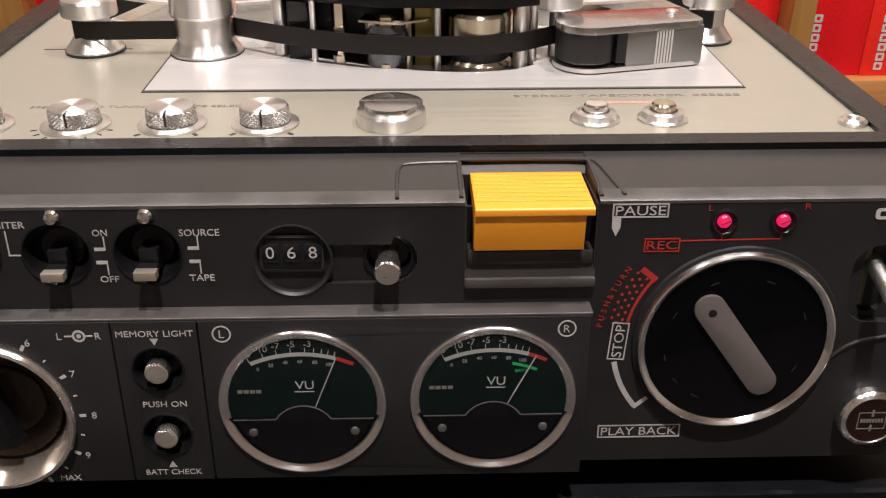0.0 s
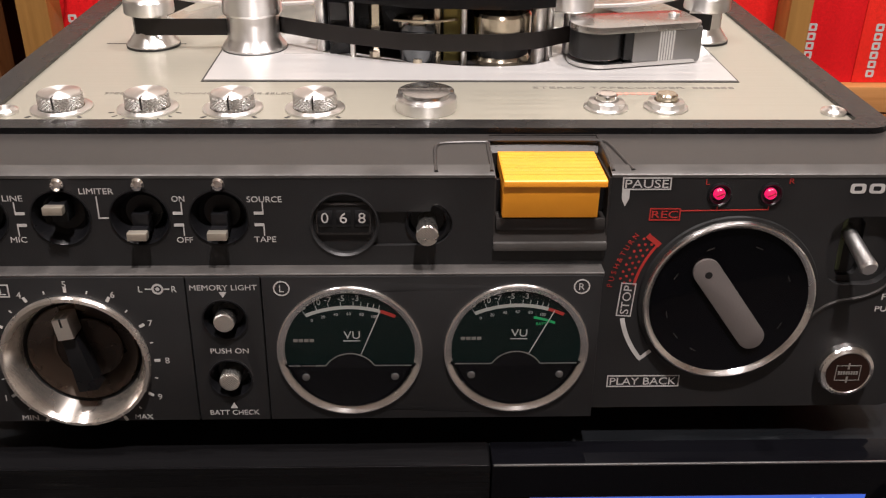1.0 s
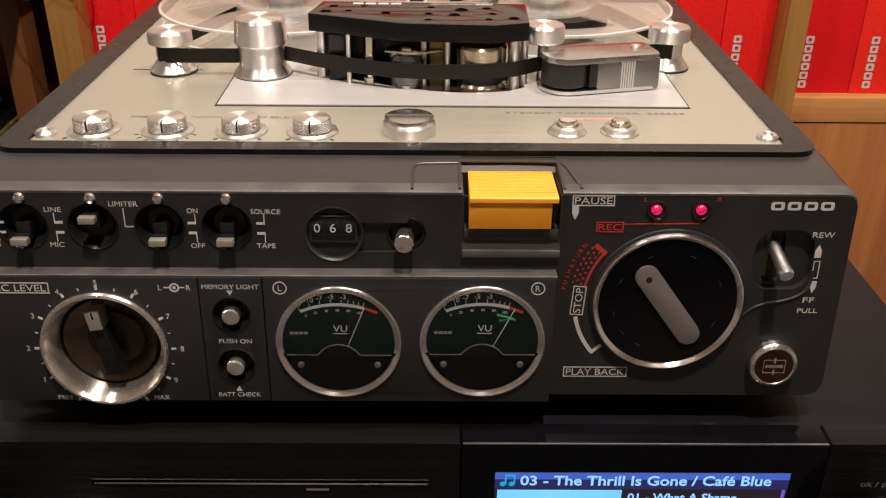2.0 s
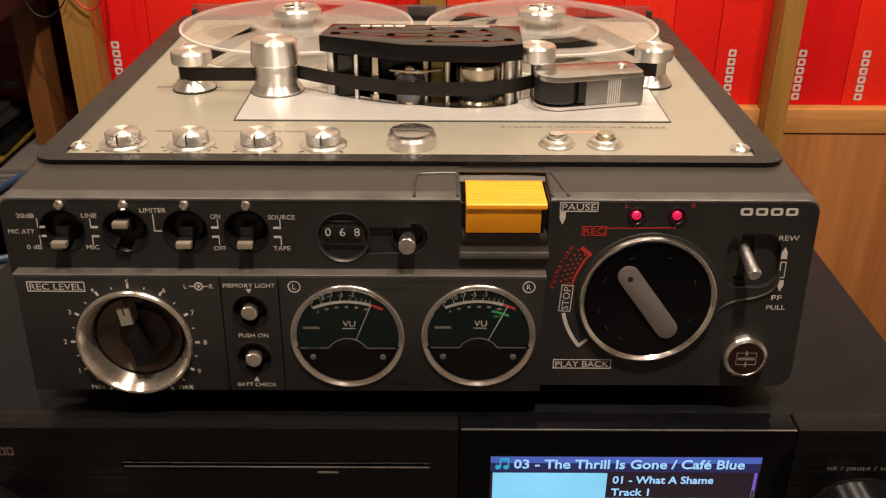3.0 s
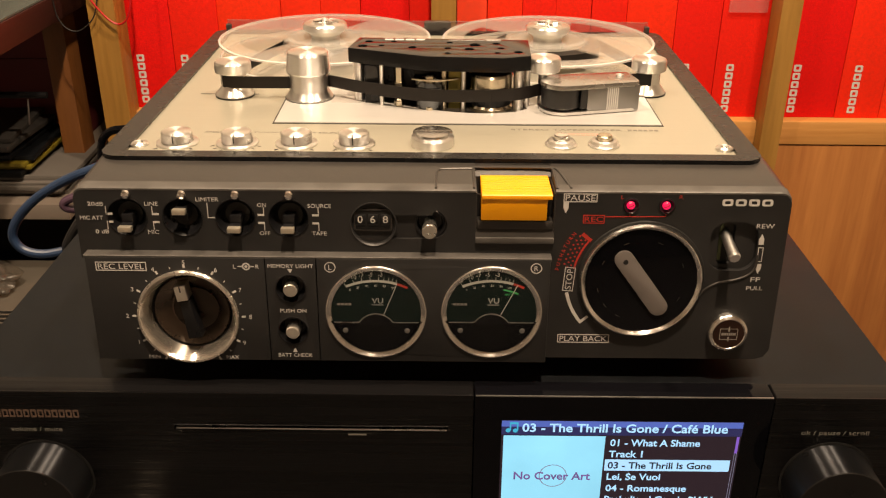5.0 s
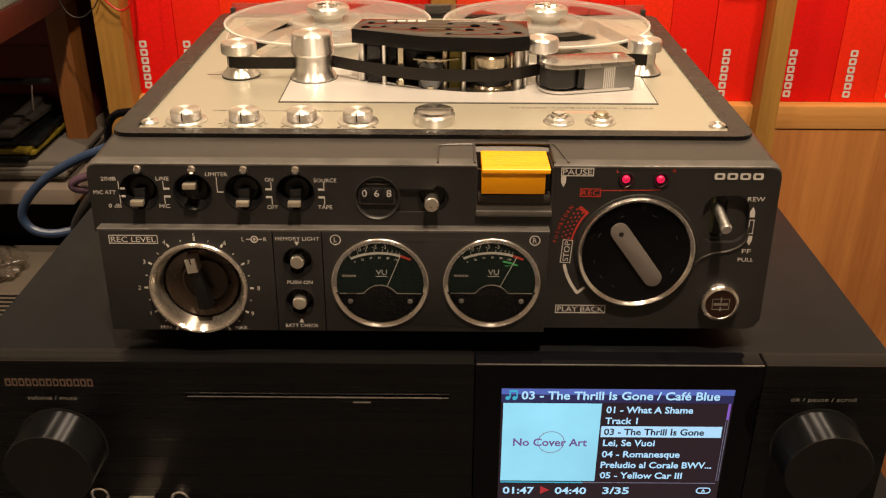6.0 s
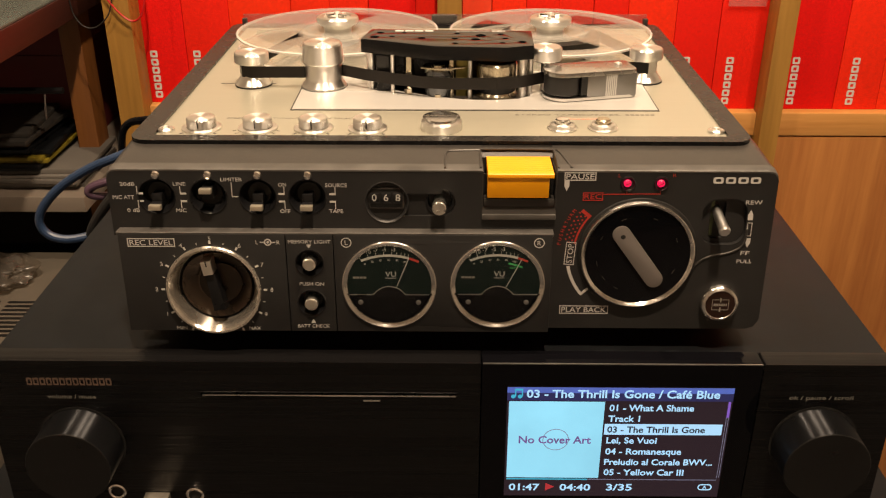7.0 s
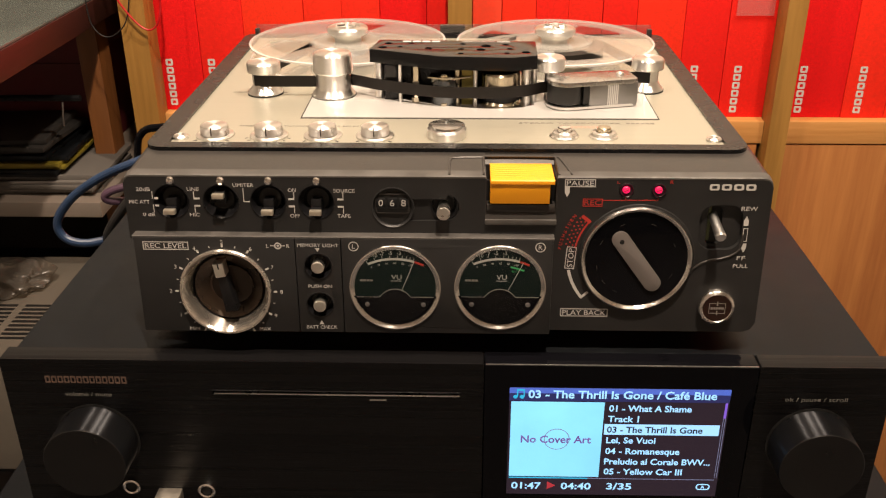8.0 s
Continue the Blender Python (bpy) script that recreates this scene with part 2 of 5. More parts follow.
M_BAG = clear_plastic("crumpled_clear_bag", (0.80, 0.76, 0.70), 0.70, 0.2, (0.17, 0.15, 0.13), 0.04)
M_SCR_BG = mat("screen_dark", (0.020, 0.011, 0.018), 0.2, 0, 0.03, 40, emit=1.01)
M_SCR_BLUE = mat("screen_blue_bar", (0.075, 0.13, 0.48), 0.2, 0, 0.1, 60, emit=1.15)
M_SCR_NAVY = mat("screen_navy_bar", (0.022, 0.024, 0.10), 0.2, 0, 0.1, 60, emit=1.01)
M_DISH = mat("dull_turned_metal", (0.80, 0.75, 0.68), 0.27, 0.92, 0.06, 90, turned="Y")
M_DISHIN = mat("dark_turned_metal", (0.13, 0.104, 0.084), 0.28, 1.0, 0.06, 90, turned="Y")
M_SCR_CYAN = mat("screen_pale_cyan", (0.26, 0.70, 0.92), 0.2, 0, 0.14, 22, emit=1.21)
M_SCR_WHITE = mat("screen_white", (0.38, 0.70, 0.98), 0.2, 0, 0.03, 60, emit=1.21)
M_SCR_DARK = mat("screen_dark_letters", (0.03, 0.04, 0.08), 0.2, 0, 0.03, 60)
M_SCR_GREY = mat("screen_grey_purple", (0.30, 0.32, 0.48), 0.2, 0, 0.03, 60, emit=0.78)
M_SCR_MAUVE = mat("screen_mauve", (0.20, 0.12, 0.36), 0.2, 0, 0.2, 200, emit=0.90)
M_SCR_PURPLE = mat("screen_purple", (0.22, 0.10, 0.55), 0.2, 0, 0.03, 60, emit=1.15)
M_SCR_RED = mat("screen_red", (0.6, 0.04, 0.05), 0.2, 0, 0.03, 60, emit=0.78)
M_SCR_TEAL = mat("screen_teal", (0.03, 0.42, 0.62), 0.2, 0, 0.03, 60, emit=1.15)

# ---------- builders ----------
import mathutils

LEAN = radians(3.7)
# the leaning front of the recorder: local x along it, y up it, z out of it
FRONT = Matrix(((1, 0, 0, 0), (0, math.sin(LEAN), -math.cos(LEAN), -0.002), (0, math.cos(LEAN), math.sin(LEAN), 0), (0, 0, 0, 1)))
# the upright front of the player: local x along it, y up, z out
FACE_Y = -0.0155
FACE = Matrix(((1, 0, 0, 0), (0, 0, -1, FACE_Y), (0, 1, 0, 0), (0, 0, 0, 1)))
FLAT = Matrix.Identity(4)


def thing(name, at, label, category, group="", kind=""):
    e = new(name)
    e.empty_display_size = 0.02
    e.matrix_basis = Matrix.Translation(at)
    return tagged(e, label, category, group, kind)


def part(name, bm, material, parent=None, label="", smooth=24):
    bmesh.ops.recalc_face_normals(bm, faces=bm.faces)
    at = Vector((0, 0, 0))
    if "turned" in material.name:  # turned parts carry their own axis
        for k in range(3):
            at[k] = (min(v.co[k] for v in bm.verts) + max(v.co[k] for v in bm.verts)) / 2
        bm.transform(Matrix.Translation(-at))
    me = bpy.data.meshes.new(name)
    bm.to_mesh(me)
    bm.free()
    me.materials.append(material)
    if smooth:
        me.shade_smooth()
        me.set_sharp_from_angle(angle=radians(smooth))
    ob = new(name, me)
    ob.location = at
    if parent is not None:
        ob.parent = parent
        ob.matrix_parent_inverse = parent.matrix_basis.inverted()
    if label:
        ob["label"] = label
    return ob


def box(x0, x1, y0, y1, z0, z1, bev=0.0, m=FLAT, bm=None, seg=2):
    b = bmesh.new()
    bmesh.ops.create_cube(b, size=1)
    for v in b.verts:
        v.co = ((x0 + x1) / 2 + v.co.x * (x1 - x0), (y0 + y1) / 2 + v.co.y * (y1 - y0), (z0 + z1) / 2 + v.co.z * (z1 - z0))
    if bev:
        bmesh.ops.bevel(b, geom=b.edges[:], offset=bev, segments=seg, affect="EDGES", profile=0.6)
    b.transform(m)
    return join(bm, b)


def join(bm, b):
    if bm is None:
        return b
    me = bpy.data.meshes.new("scratch")
    b.to_mesh(me)
    b.free()
    bm.from_mesh(me)
    bpy.data.meshes.remove(me)
    return bm


def lathe(profile, c=(0, 0), m=FLAT, seg=48, bm=None):
    """Turns a profile of (radius, height) round the local z at c."""
    b = bmesh.new()
    rings = []
    for r, z in profile:
        ring = []
        if r < 1e-6:
            ring = [b.verts.new((c[0], c[1], z))]
        else:
            for i in range(seg):
                a = 2 * math.pi * i / seg
                ring.append(b.verts.new((c[0] + r * math.cos(a), c[1] + r * math.sin(a), z)))
        rings.append(ring)
    for p, q in zip(rings, rings[1:]):
        if len(p) == 1 and len(q) == 1:
            continue
        for i in range(seg):
            j = (i + 1) % seg
            if len(p) == 1:
                b.faces.new((p[0], q[j], q[i]))
            elif len(q) == 1:
                b.faces.new((p[i], p[j], q[0]))
            else:
                b.faces.new((p[i], p[j], q[j], q[i]))
    b.transform(m)
    return join(bm, b)


def knurled_band(r, z0, z1, c=(0, 0), m=FLAT, teeth=30, rows=4, depth=0.42):
    """A standing band of raised diamonds, open at both ends."""
    b = bmesh.new()
    rings = []
    for j in range(rows * 2 + 1):
        z = z0 + (z1 - z0) * j / (rows * 2)
        end = j in (0, rows * 2)
        rings.append([])
        for i in range(teeth * 2):
            q = r - (depth * 0.5 if end else (depth if (i + j) % 2 else 0))
            a = math.pi * i / teeth
            rings[-1].append(b.verts.new((c[0] + q * math.cos(a), c[1] + q * math.sin(a), z)))
    for row, (p, q) in enumerate(zip(rings, rings[1:])):
        for i in range(teeth * 2):
            j = (i + 1) % (teeth * 2)
            if (i + row) % 2:
                b.faces.new((p[i], p[j], q[i]))
                b.faces.new((p[j], q[j], q[i]))
            else:
                b.faces.new((p[i], p[j], q[j]))
                b.faces.new((p[i], q[j], q[i]))
    b.transform(m)
    return b


def circle(cx, cy, r, n=40, a0=0.0, a1=360.0, r2=None):
    full = abs(a1 - a0) >= 360
    k = n if full else n + 1
    return [(cx + r * math.cos(radians(a0 + (a1 - a0) * i / n)), cy + (r2 or r) * math.sin(radians(a0 + (a1 - a0) * i / n))) for i in range(k)]


def rounded(x0, x1, y0, y1, r, n=6):
    pts = []
    for cx, cy, a in ((x1 - r, y1 - r, 0), (x0 + r, y1 - r, 90), (x0 + r, y0 + r, 180), (x1 - r, y0 + r, 270)):
        pts += circle(cx, cy, r, n, a, a + 90)
    return pts


def plate(outer, holes, z0, z1, m=FLAT, bm=None, chamfer=0.0):
    """A plate with holes, from z0 up to z1 in its local frame; chamfer eases its outer top edge."""
    b = bmesh.new()
    loops = [list(outer)] + [list(h) for h in holes]
    polys = [[Vector((x, y, 0)) for x, y in lp] for lp in loops]
    tris = mathutils.geometry.tessellate_polygon(polys)
    top, bot, k = [], [], 0
    for li, lp in enumerate(loops):
        for x, y in lp:
            top.append(b.verts.new((x, y, z1)))
            bot.append(b.verts.new((x, y, z0)))
    for t in tris:
        try:
            b.faces.new([top[i] for i in t])
            b.faces.new([bot[i] for i in reversed(t)])
        except ValueError:
            pass
    for lp in loops:
        n = len(lp)
        for i in range(n):
            j = (i + 1) % n
            b.faces.new((bot[k + i], bot[k + j], top[k + j], top[k + i]))
        k += n
    if chamfer:
        for f in b.faces:
            f.normal_update()
        edges = [e for e in b.edges if abs(e.verts[0].co.z - z1) < 1e-7 and abs(e.verts[1].co.z - z1) < 1e-7 and any(abs(f.normal.z) < 0.5 for f in e.link_faces)]
        bmesh.ops.bevel(b, geom=edges, offset=chamfer, segments=2, affect="EDGES", profile=0.6)
    b.transform(m)
    return join(bm, b)


def arc_strip(cx, cy, r0, r1, a0, a1, z0, z1, m=FLAT, n=24, bm=None):
    return plate(circle(cx, cy, r1, n, a0, a1) + list(reversed(circle(cx, cy, r0, n, a0, a1))), [], z0, z1, m, bm)


def strip(p, q, wid, z0, z1, m=FLAT, bm=None):
    d = Vector((q[0] - p[0], q[1] - p[1])).normalized()
    nx, ny = -d.y * wid / 2, d.x * wid / 2
    return plate([(p[0] + nx, p[1] + ny), (p[0] - nx, p[1] - ny), (q[0] - nx, q[1] - ny), (q[0] + nx, q[1] + ny)], [], z0, z1, m, bm)


def tube(points, r, n=10, bm=None, rounds=3):
    """A round cord through points, smoothed by corner cutting."""
    pts = [Vector(p) for p in points]
    for _ in range(rounds):
        out = [pts[0]]
        for a, c in zip(pts, pts[1:]):
            out += [a.lerp(c, 0.25), a.lerp(c, 0.75)]
        pts = out + [pts[-1]]
    b = bmesh.new()
    rings, side = [], Vector((0.3, 0.2, 1)).normalized()
    for i, p in enumerate(pts):
        d = (pts[min(i + 1, len(pts) - 1)] - pts[max(i - 1, 0)]).normalized()
        side = (side - d * side.dot(d)).normalized()
        up = d.cross(side)
        rings.append([b.verts.new(p + r * (math.cos(2 * math.pi * k / n) * side + math.sin(2 * math.pi * k / n) * up)) for k in range(n)])
    for a, c in zip(rings, rings[1:]):
        for k in range(n):
            b.faces.new((a[k], a[(k + 1) % n], c[(k + 1) % n], c[k]))
    b.faces.new(rings[0])
    b.faces.new(rings[-1])
    return join(bm, b)


def ribbon(points, z0, z1, thick=0.0004, bm=None):
    """A standing band (tape) through plan points."""
    b = bmesh.new()
    pts = [Vector((x, y)) for x, y in points]
    rows = []
    for i, p in enumerate(pts):
        d = (pts[min(i + 1, len(pts) - 1)] - pts[max(i - 1, 0)]).normalized()
        nrm = Vector((-d.y, d.x)) * thick / 2
        rows.append([b.verts.new((*(p + nrm), z0)), b.verts.new((*(p + nrm), z1)), b.verts.new((*(p - nrm), z1)), b.verts.new((*(p - nrm), z0))])
    for a, c in zip(rows, rows[1:]):
        for k in range(4):
            b.faces.new((a[k], a[(k + 1) % 4], c[(k + 1) % 4], c[k]))
    return join(bm, b)


def letters(text, x, y, high, m, material, parent, wide=None, turn=0.0, lift=0.12, align="C", name="lettering", bold=0.0, thick=0.06):
    """Raised print of the built-in font; high is the capitals' height, wide the whole width."""
    cu = bpy.data.curves.new("print", "FONT")
    cu.body, cu.size, cu.offset = text, 1.0, bold
    cu.resolution_u = 3
    ob = new("print", cu)
    dg = bpy.context.evaluated_depsgraph_get()
    me = bpy.data.meshes.new_from_object(ob.evaluated_get(dg))
    bpy.data.objects.remove(ob)
    bpy.data.curves.remove(cu)
    b = bmesh.new()
    b.from_mesh(me)
    bpy.data.meshes.remove(me)
    xs = [v.co.x for v in b.verts]
    x0, x1 = min(xs), max(xs)
    sy = high / 0.70
    sx = wide / (x1 - x0) if wide else sy
    off = {"C": (x0 + x1) / 2, "L": x0, "R": x1}[align]
    for v in b.verts:
        v.co = ((v.co.x - off) * sx, (v.co.y - 0.35) * sy, 0)
    ex = bmesh.ops.extrude_face_region(b, geom=b.faces[:])
    for e in ex["geom"]:
        if isinstance(e, bmesh.types.BMVert):
            e.co.z += thick
    b.transform(m @ Matrix.Translation((x, y, lift)) @ Matrix.Rotation(radians(turn), 4, "Z"))
    return part(name, b, material, parent, smooth=0)


def outline_box(x0, x1, y0, y1, wid, m, material, parent, lift=0.12, name="print_frame"):
    b = plate([(x0, y0), (x1, y0), (x1, y1), (x0, y1)], [[(x0 + wid, y0 + wid), (x1 - wid, y0 + wid), (x1 - wid, y1 - wid), (x0 + wid, y1 - wid)]], lift, lift + 0.06, m)
    return part(name, b, material, parent, smooth=0)


def bars(x0, x1, y0, y1, count, m, material, parent, gap=0.25, lift=0.12, name="emblem_bar", thick=0.06, along="x"):
    """A mark made of plain blocks side by side, each a part."""
    for i in range(count):
        if along == "x":
            w = (x1 - x0) / (count - gap)
            a = x0 + i * w
            piece = box(a, a + w * (1 - gap), y0, y1, lift, lift + thick, 0, m)
        else:
            w = (y1 - y0) / (count - gap)
            a = y0 + i * w
            piece = box(x0, x1, a, a + w * (1 - gap), lift, lift + thick, 0, m)
        part(name, piece, material, parent, smooth=0)

MM = Matrix.Scale(0.001, 4)
FR = FRONT @ MM
LOW = FR @ Matrix.Translation((0, 0, 6.2))
AM = FACE @ MM

# ---------- setting ----------
# Floor is unseen; its grey is set by what it bounces and reflects.
tagged(part("floor", box(-2.2, 2.2, -1.75, 1.25, -0.86, -0.80), M_FLOOR, smooth=0), "unseen dark grey floor of the room", "floor", kind="structure")
tagged(part("ceiling", box(-2.2, 2.2, -1.75, 1.25, 1.60, 1.66), M_CEIL, smooth=0), "white painted ceiling above the rack", "ceiling", kind="structure")
# Unseen wall, left pale and bare above the shelving to reflect in metal.
tagged(part("wall_north", box(-2.2, 2.2, 1.15, 1.25, -0.80, 1.60), M_WALL, smooth=0), "unseen warm plaster wall behind the shelves, reflected in the metal", "wall", kind="structure")
# Unseen wall added to bounce fill light onto the front panels.
tagged(part("wall_south", box(-2.2, 2.2, -1.75, -1.65, -0.80, 1.60), M_WALLDARK, smooth=0), "unseen brown wall that bounces light onto the fronts", "wall", kind="structure")
tagged(part("wall_east", box(2.1, 2.2, -1.65, 1.15, -0.80, 1.60), M_WALL, smooth=0), "plain warm plaster wall", "wall", kind="structure")
tagged(part("wall_west", box(-2.2, -2.1, -1.65, 1.15, -0.80, 1.60), M_WALL, smooth=0), "plain warm plaster wall", "wall", kind="structure")

# ---------- stand under the player ----------
stand = thing("equipment_stand", (0, 0.15, -0.80), "black equipment stand carrying the audio player", "stand")
part("top_board", box(-0.27, 0.27, -0.04, 0.40, -0.145, -0.125, 0.002), M_AMP, stand)
for sx in (-0.25, 0.25):
    for sy in (-0.02, 0.38):
        part("leg", box(sx - 0.015, sx + 0.015, sy - 0.015, sy + 0.015, -0.80, -0.145, 0.002), M_AMP, stand)

# ---------- audio player ----------
player = thing("audio_player", (0, 0.15, -0.125), "black audio player with brushed front and lit colour display", "audio player")
part("cabinet", box(-212, 214, -4, 335, -112, 7.6, 1.2, MM), M_AMP, player)
face_holes = [[(-112, -10.2), (9.5, -10.2), (9.5, -7.6), (-112, -7.6)]]
part("left_face", plate(rounded(-215, 20.8, -118, 9, 1.0), face_holes, -11, 0, AM, chamfer=0.7), M_AMPFACE, player)
part("display_face", plate(rounded(21.2, 152, -118, 9, 0.6), [], -11, 0, AM, chamfer=0.4), M_GLOSS, player, "glossy black display window")
part("right_face", plate(rounded(152.4, 217, -118, 9, 1.0), [], -11, 0, AM, chamfer=0.7), M_AMPFACE, player)
for sx in (-180, 180):
    for sy in (40, 290):
        part("foot", lathe([(0, -125), (20, -125), (22, -112), (0, -112)], (sx, sy), MM), M_RUBBER, player)
part("disc_slot_lip", box(-111.5, 9.2, -10.1, -9.3, -4, 0.35, 0.2, AM), M_BRIGHT, player, "thin bright lip of the disc slot")
part("disc_slot", box(-111.8, 9.4, -9.0, -7.7, -9, -5, 0, AM), M_DEEP, player, smooth=0)
part("slot_mark", box(-35, -26.8, -12.9, -12.1, 0.05, 0.2, 0, AM), M_DIMPRINT, player, smooth=0)


def player_knob(x, z):
    kn = part("knob", lathe([(19.3, 0), (20.0, 0.6), (20.0, 19.6)], (x, z), AM, 96), M_AMPKNOB, player, "black turned metal knob")
    part("knob_face", lathe([(20.0, 19.6), (19.7, 19.95), (19.2, 20.0), (0, 19.9)], (x, z), AM, 96), M_AMPKNOBFACE, kn)
    part("knob_skirt", lathe([(21.0, 0), (21.2, 0.5), (20.1, 0.6)], (x, z), AM, 96), M_DEEP, kn)


player_knob(-173.3, -38.2)
player_knob(182.0, -35.4)
for jx, jz in ((-161, -68.6), (-122, -70.5)):
    jk = part("socket", lathe([(4.6, 0), (4.6, 0.9), (3.9, 1.3), (3.1, 0.9), (3.0, -2), (0, -2)], (jx, jz), AM, 32), M_CHROME, player, "chrome headphone socket")
    part("socket_hole", lathe([(2.6, 0.3), (0, 0.3)], (jx, jz), AM, 24), M_DEEP, jk)
usb = thing("usb_stick", (-0.141, FACE_Y, -0.08), "small silver memory stick plugged into the player", "memory stick")
part("shell", box(-147, -134.6, -81, -69.4, 0, 17, 0.5, AM), M_WASHED, usb)
bars(-145.8, -136, -77, -73, 4, AM, M_DIMPRINT, usb, lift=17.05)
for i in range(13):
    part("emblem_bar", plate(rounded(-194 + i * 3.14, -191.4 + i * 3.14, -4.6, -0.4, 0.4, 2), [rounded(-193.3 + i * 3.14, -192.1 + i * 3.14, -3.7, -1.4, 0.2, 2)], 0.12, 0.18, AM), M_RUSTPRINT, player, smooth=0)
letters("volume / mute", -174, -11.0, 2.3, AM, M_DIMPRINT, player, wide=23)
letters("ok / pause / scroll", 181.5, -9.2, 2.3, AM, M_DIMPRINT, player, wide=30)

# Edge highlight painted as a satin strip, on the display face only.
for a, c in ((-214.6, 20.4), (21.6, 151.6), (152.8, 216.6)):
    part("edge_highlight_strip", box(a, c, 8.45, 9.06, -0.65, 0.05, 0.15, AM), M_SATIN if 0 < a < 100 else M_AMPFACE, player, "thin bevelled edge")

# display: a lit flat panel behind the window
SX0, SX1, SZ1, SZ0 = 33.4, 140.2, -4.0, -69.6
screen = part("display", box(SX0, SX1, SZ0, SZ1, 0.05, 0.25, 0, AM), M_SCR_BG, player, "lit colour display with a track list", smooth=0)


def patch(x0, x1, z0, z1, m, w=0.32, name="display_field"):
    return part(name, box(x0, x1, z0, z1, w - 0.03, w, 0, AM), m, screen, smooth=0)


patch(SX0, SX1, -7.2, -4.0, M_SCR_BLUE)
patch(SX0, SX1, -11.6, -7.2, M_SCR_NAVY)
patch(34.4, 79.9, -58.0, -12.1, M_SCR_CYAN)
patch(80.7, 137.2, -31.4, -25.0, M_SCR_WHITE)
patch(34.4, 74.4, -59.3, -58.6, M_SCR_TEAL)
patch(74.4, 138.5, -59.1, -58.8, M_SCR_GREY)
for x in (138.3, 139.3):
    patch(x, x + 0.22, -57.5, -12.0, M_SCR_GREY)
patch(138.3, 139.5, -20.9, -11.8, M_SCR_PURPLE, 0.36)
scr = dict(m=AM, parent=screen, lift=0.38, thick=0.03, bold=0.022)
letters("03 - The Thrill Is Gone / Café Blue", 42.6, -7.6, 4.4, material=M_SCR_WHITE, wide=91.2, align="L", **scr)
for x, z, s, w, mm in ((82.2, -15.5, "01 - What A Shame", 40.2, M_SCR_WHITE), (82.1, -21.8, "Track 1", 15.2, M_SCR_WHITE), (82.1, -28.2, "03 - The Thrill Is Gone", 47.0, M_SCR_DARK),
                       (82.2, -34.7, "Lei, Se Vuoi", 24.4, M_SCR_WHITE), (82.2, -41.4, "04 - Romanesque", 37, M_SCR_WHITE), (82.1, -47.9, "Preludio al Corale BWV...", 53, M_SCR_WHITE), (82.3, -54.3, "05 - Yellow Car III", 39.4, M_SCR_WHITE)):
    letters(s, x, z, 3.6, material=mm, wide=w, align="L", **scr)
letters("01:47", 35.8, -64.0, 4.0, material=M_SCR_WHITE, wide=15.2, align="L", **scr)
letters("04:40", 61.1, -64.0, 4.0, material=M_SCR_WHITE, wide=15.3, align="L", **scr)
letters("3/35", 84.3, -63.8, 4.0, material=M_SCR_WHITE, wide=12.8, align="L", **scr)
letters("No Cover Art", 57.2, -34.6, 4.3, material=M_SCR_MAUVE, wide=35, **scr)
part("display_mark", plate([(54.0, -66.2), (58.4, -63.8), (54.0, -61.4)], [], 0.3, 0.38, AM), M_SCR_RED, screen, smooth=0)
part("display_mark", plate(circle(57.6, -34.6, 6.4), [circle(57.6, -34.6, 6.0)], 0.3, 0.34, AM), M_SCR_GREY, screen, smooth=0)
part("display_mark", plate(rounded(129.7, 136.8, -65.4, -61.6, 1.8), [rounded(130.3, 136.2, -64.8, -62.2, 1.2)], 0.3, 0.38, AM), M_SCR_WHITE, screen, smooth=0)
letters("A", 133.2, -63.5, 1.9, material=M_SCR_WHITE, **scr)
note = bmesh.new()
for nx in (37.0, 40.2):
    plate(circle(nx - 0.7, -9.3, 1.1, 16), [], 0.34, 0.4, AM, note)
    box(nx, nx + 0.6, -9.3, -5.0, 0.34, 0.4, 0, AM, note)
box(37.0, 40.8, -5.9, -4.8, 0.34, 0.41, 0, AM, note)
part("display_mark", note, M_SCR_TEAL, screen, smooth=0)

# ---------- tape recorder ----------
rec = thing("tape_recorder", (0.002, 0.13, 0.009), "grey portable reel tape recorder with silver deck on the player", "tape recorder")
X0, X1 = -146.5, 150.5
NL, NR, NB = 20.3, 53.4, 75.0  # pause opening
# case: a leaning front shell and the deep body behind it
case = bmesh.new()


def side_prism(x0, x1, outline, bm, bev=0.0, ease=(False, False)):
    """A bar along x with that outline in y, z; ease rounds the front of an end."""
    b = bmesh.new()

    def inset(k):
        return [(32 - (32 - y) * (1 - 0.05 * k), z - 4.2 * k if z > 90 else z) for y, z in outline]

    rows = []
    if ease[0]:
        rows += [(x0, inset(1.0)), (x0 + 0.6, inset(0.6)), (x0 + 1.6, inset(0.3)), (x0 + 3.2, inset(0.08))]
    rows.append((x0 + (5.2 if ease[0] else 0), outline))
    rows.append((x1 - (5.2 if ease[1] else 0), outline))
    if ease[1]:
        rows += [(x1 - 3.2, inset(0.08)), (x1 - 1.6, inset(0.3)), (x1 - 0.6, inset(0.6)), (x1, inset(1.0))]
    rings = [[b.verts.new((x, y, z)) for y, z in pts] for x, pts in rows]
    n = len(outline)
    b.faces.new(rings[0])
    b.faces.new(list(reversed(rings[-1])))
    for a, c in zip(rings, rings[1:]):
        for i in range(n):
            b.faces.new((a[i], c[i], c[(i + 1) % n], a[(i + 1) % n]))
    if bev:
        bmesh.ops.bevel(b, geom=b.edges[:], offset=bev, segments=3, affect="EDGES", profile=0.6)
    b.transform(MM)
    return join(bm, b)


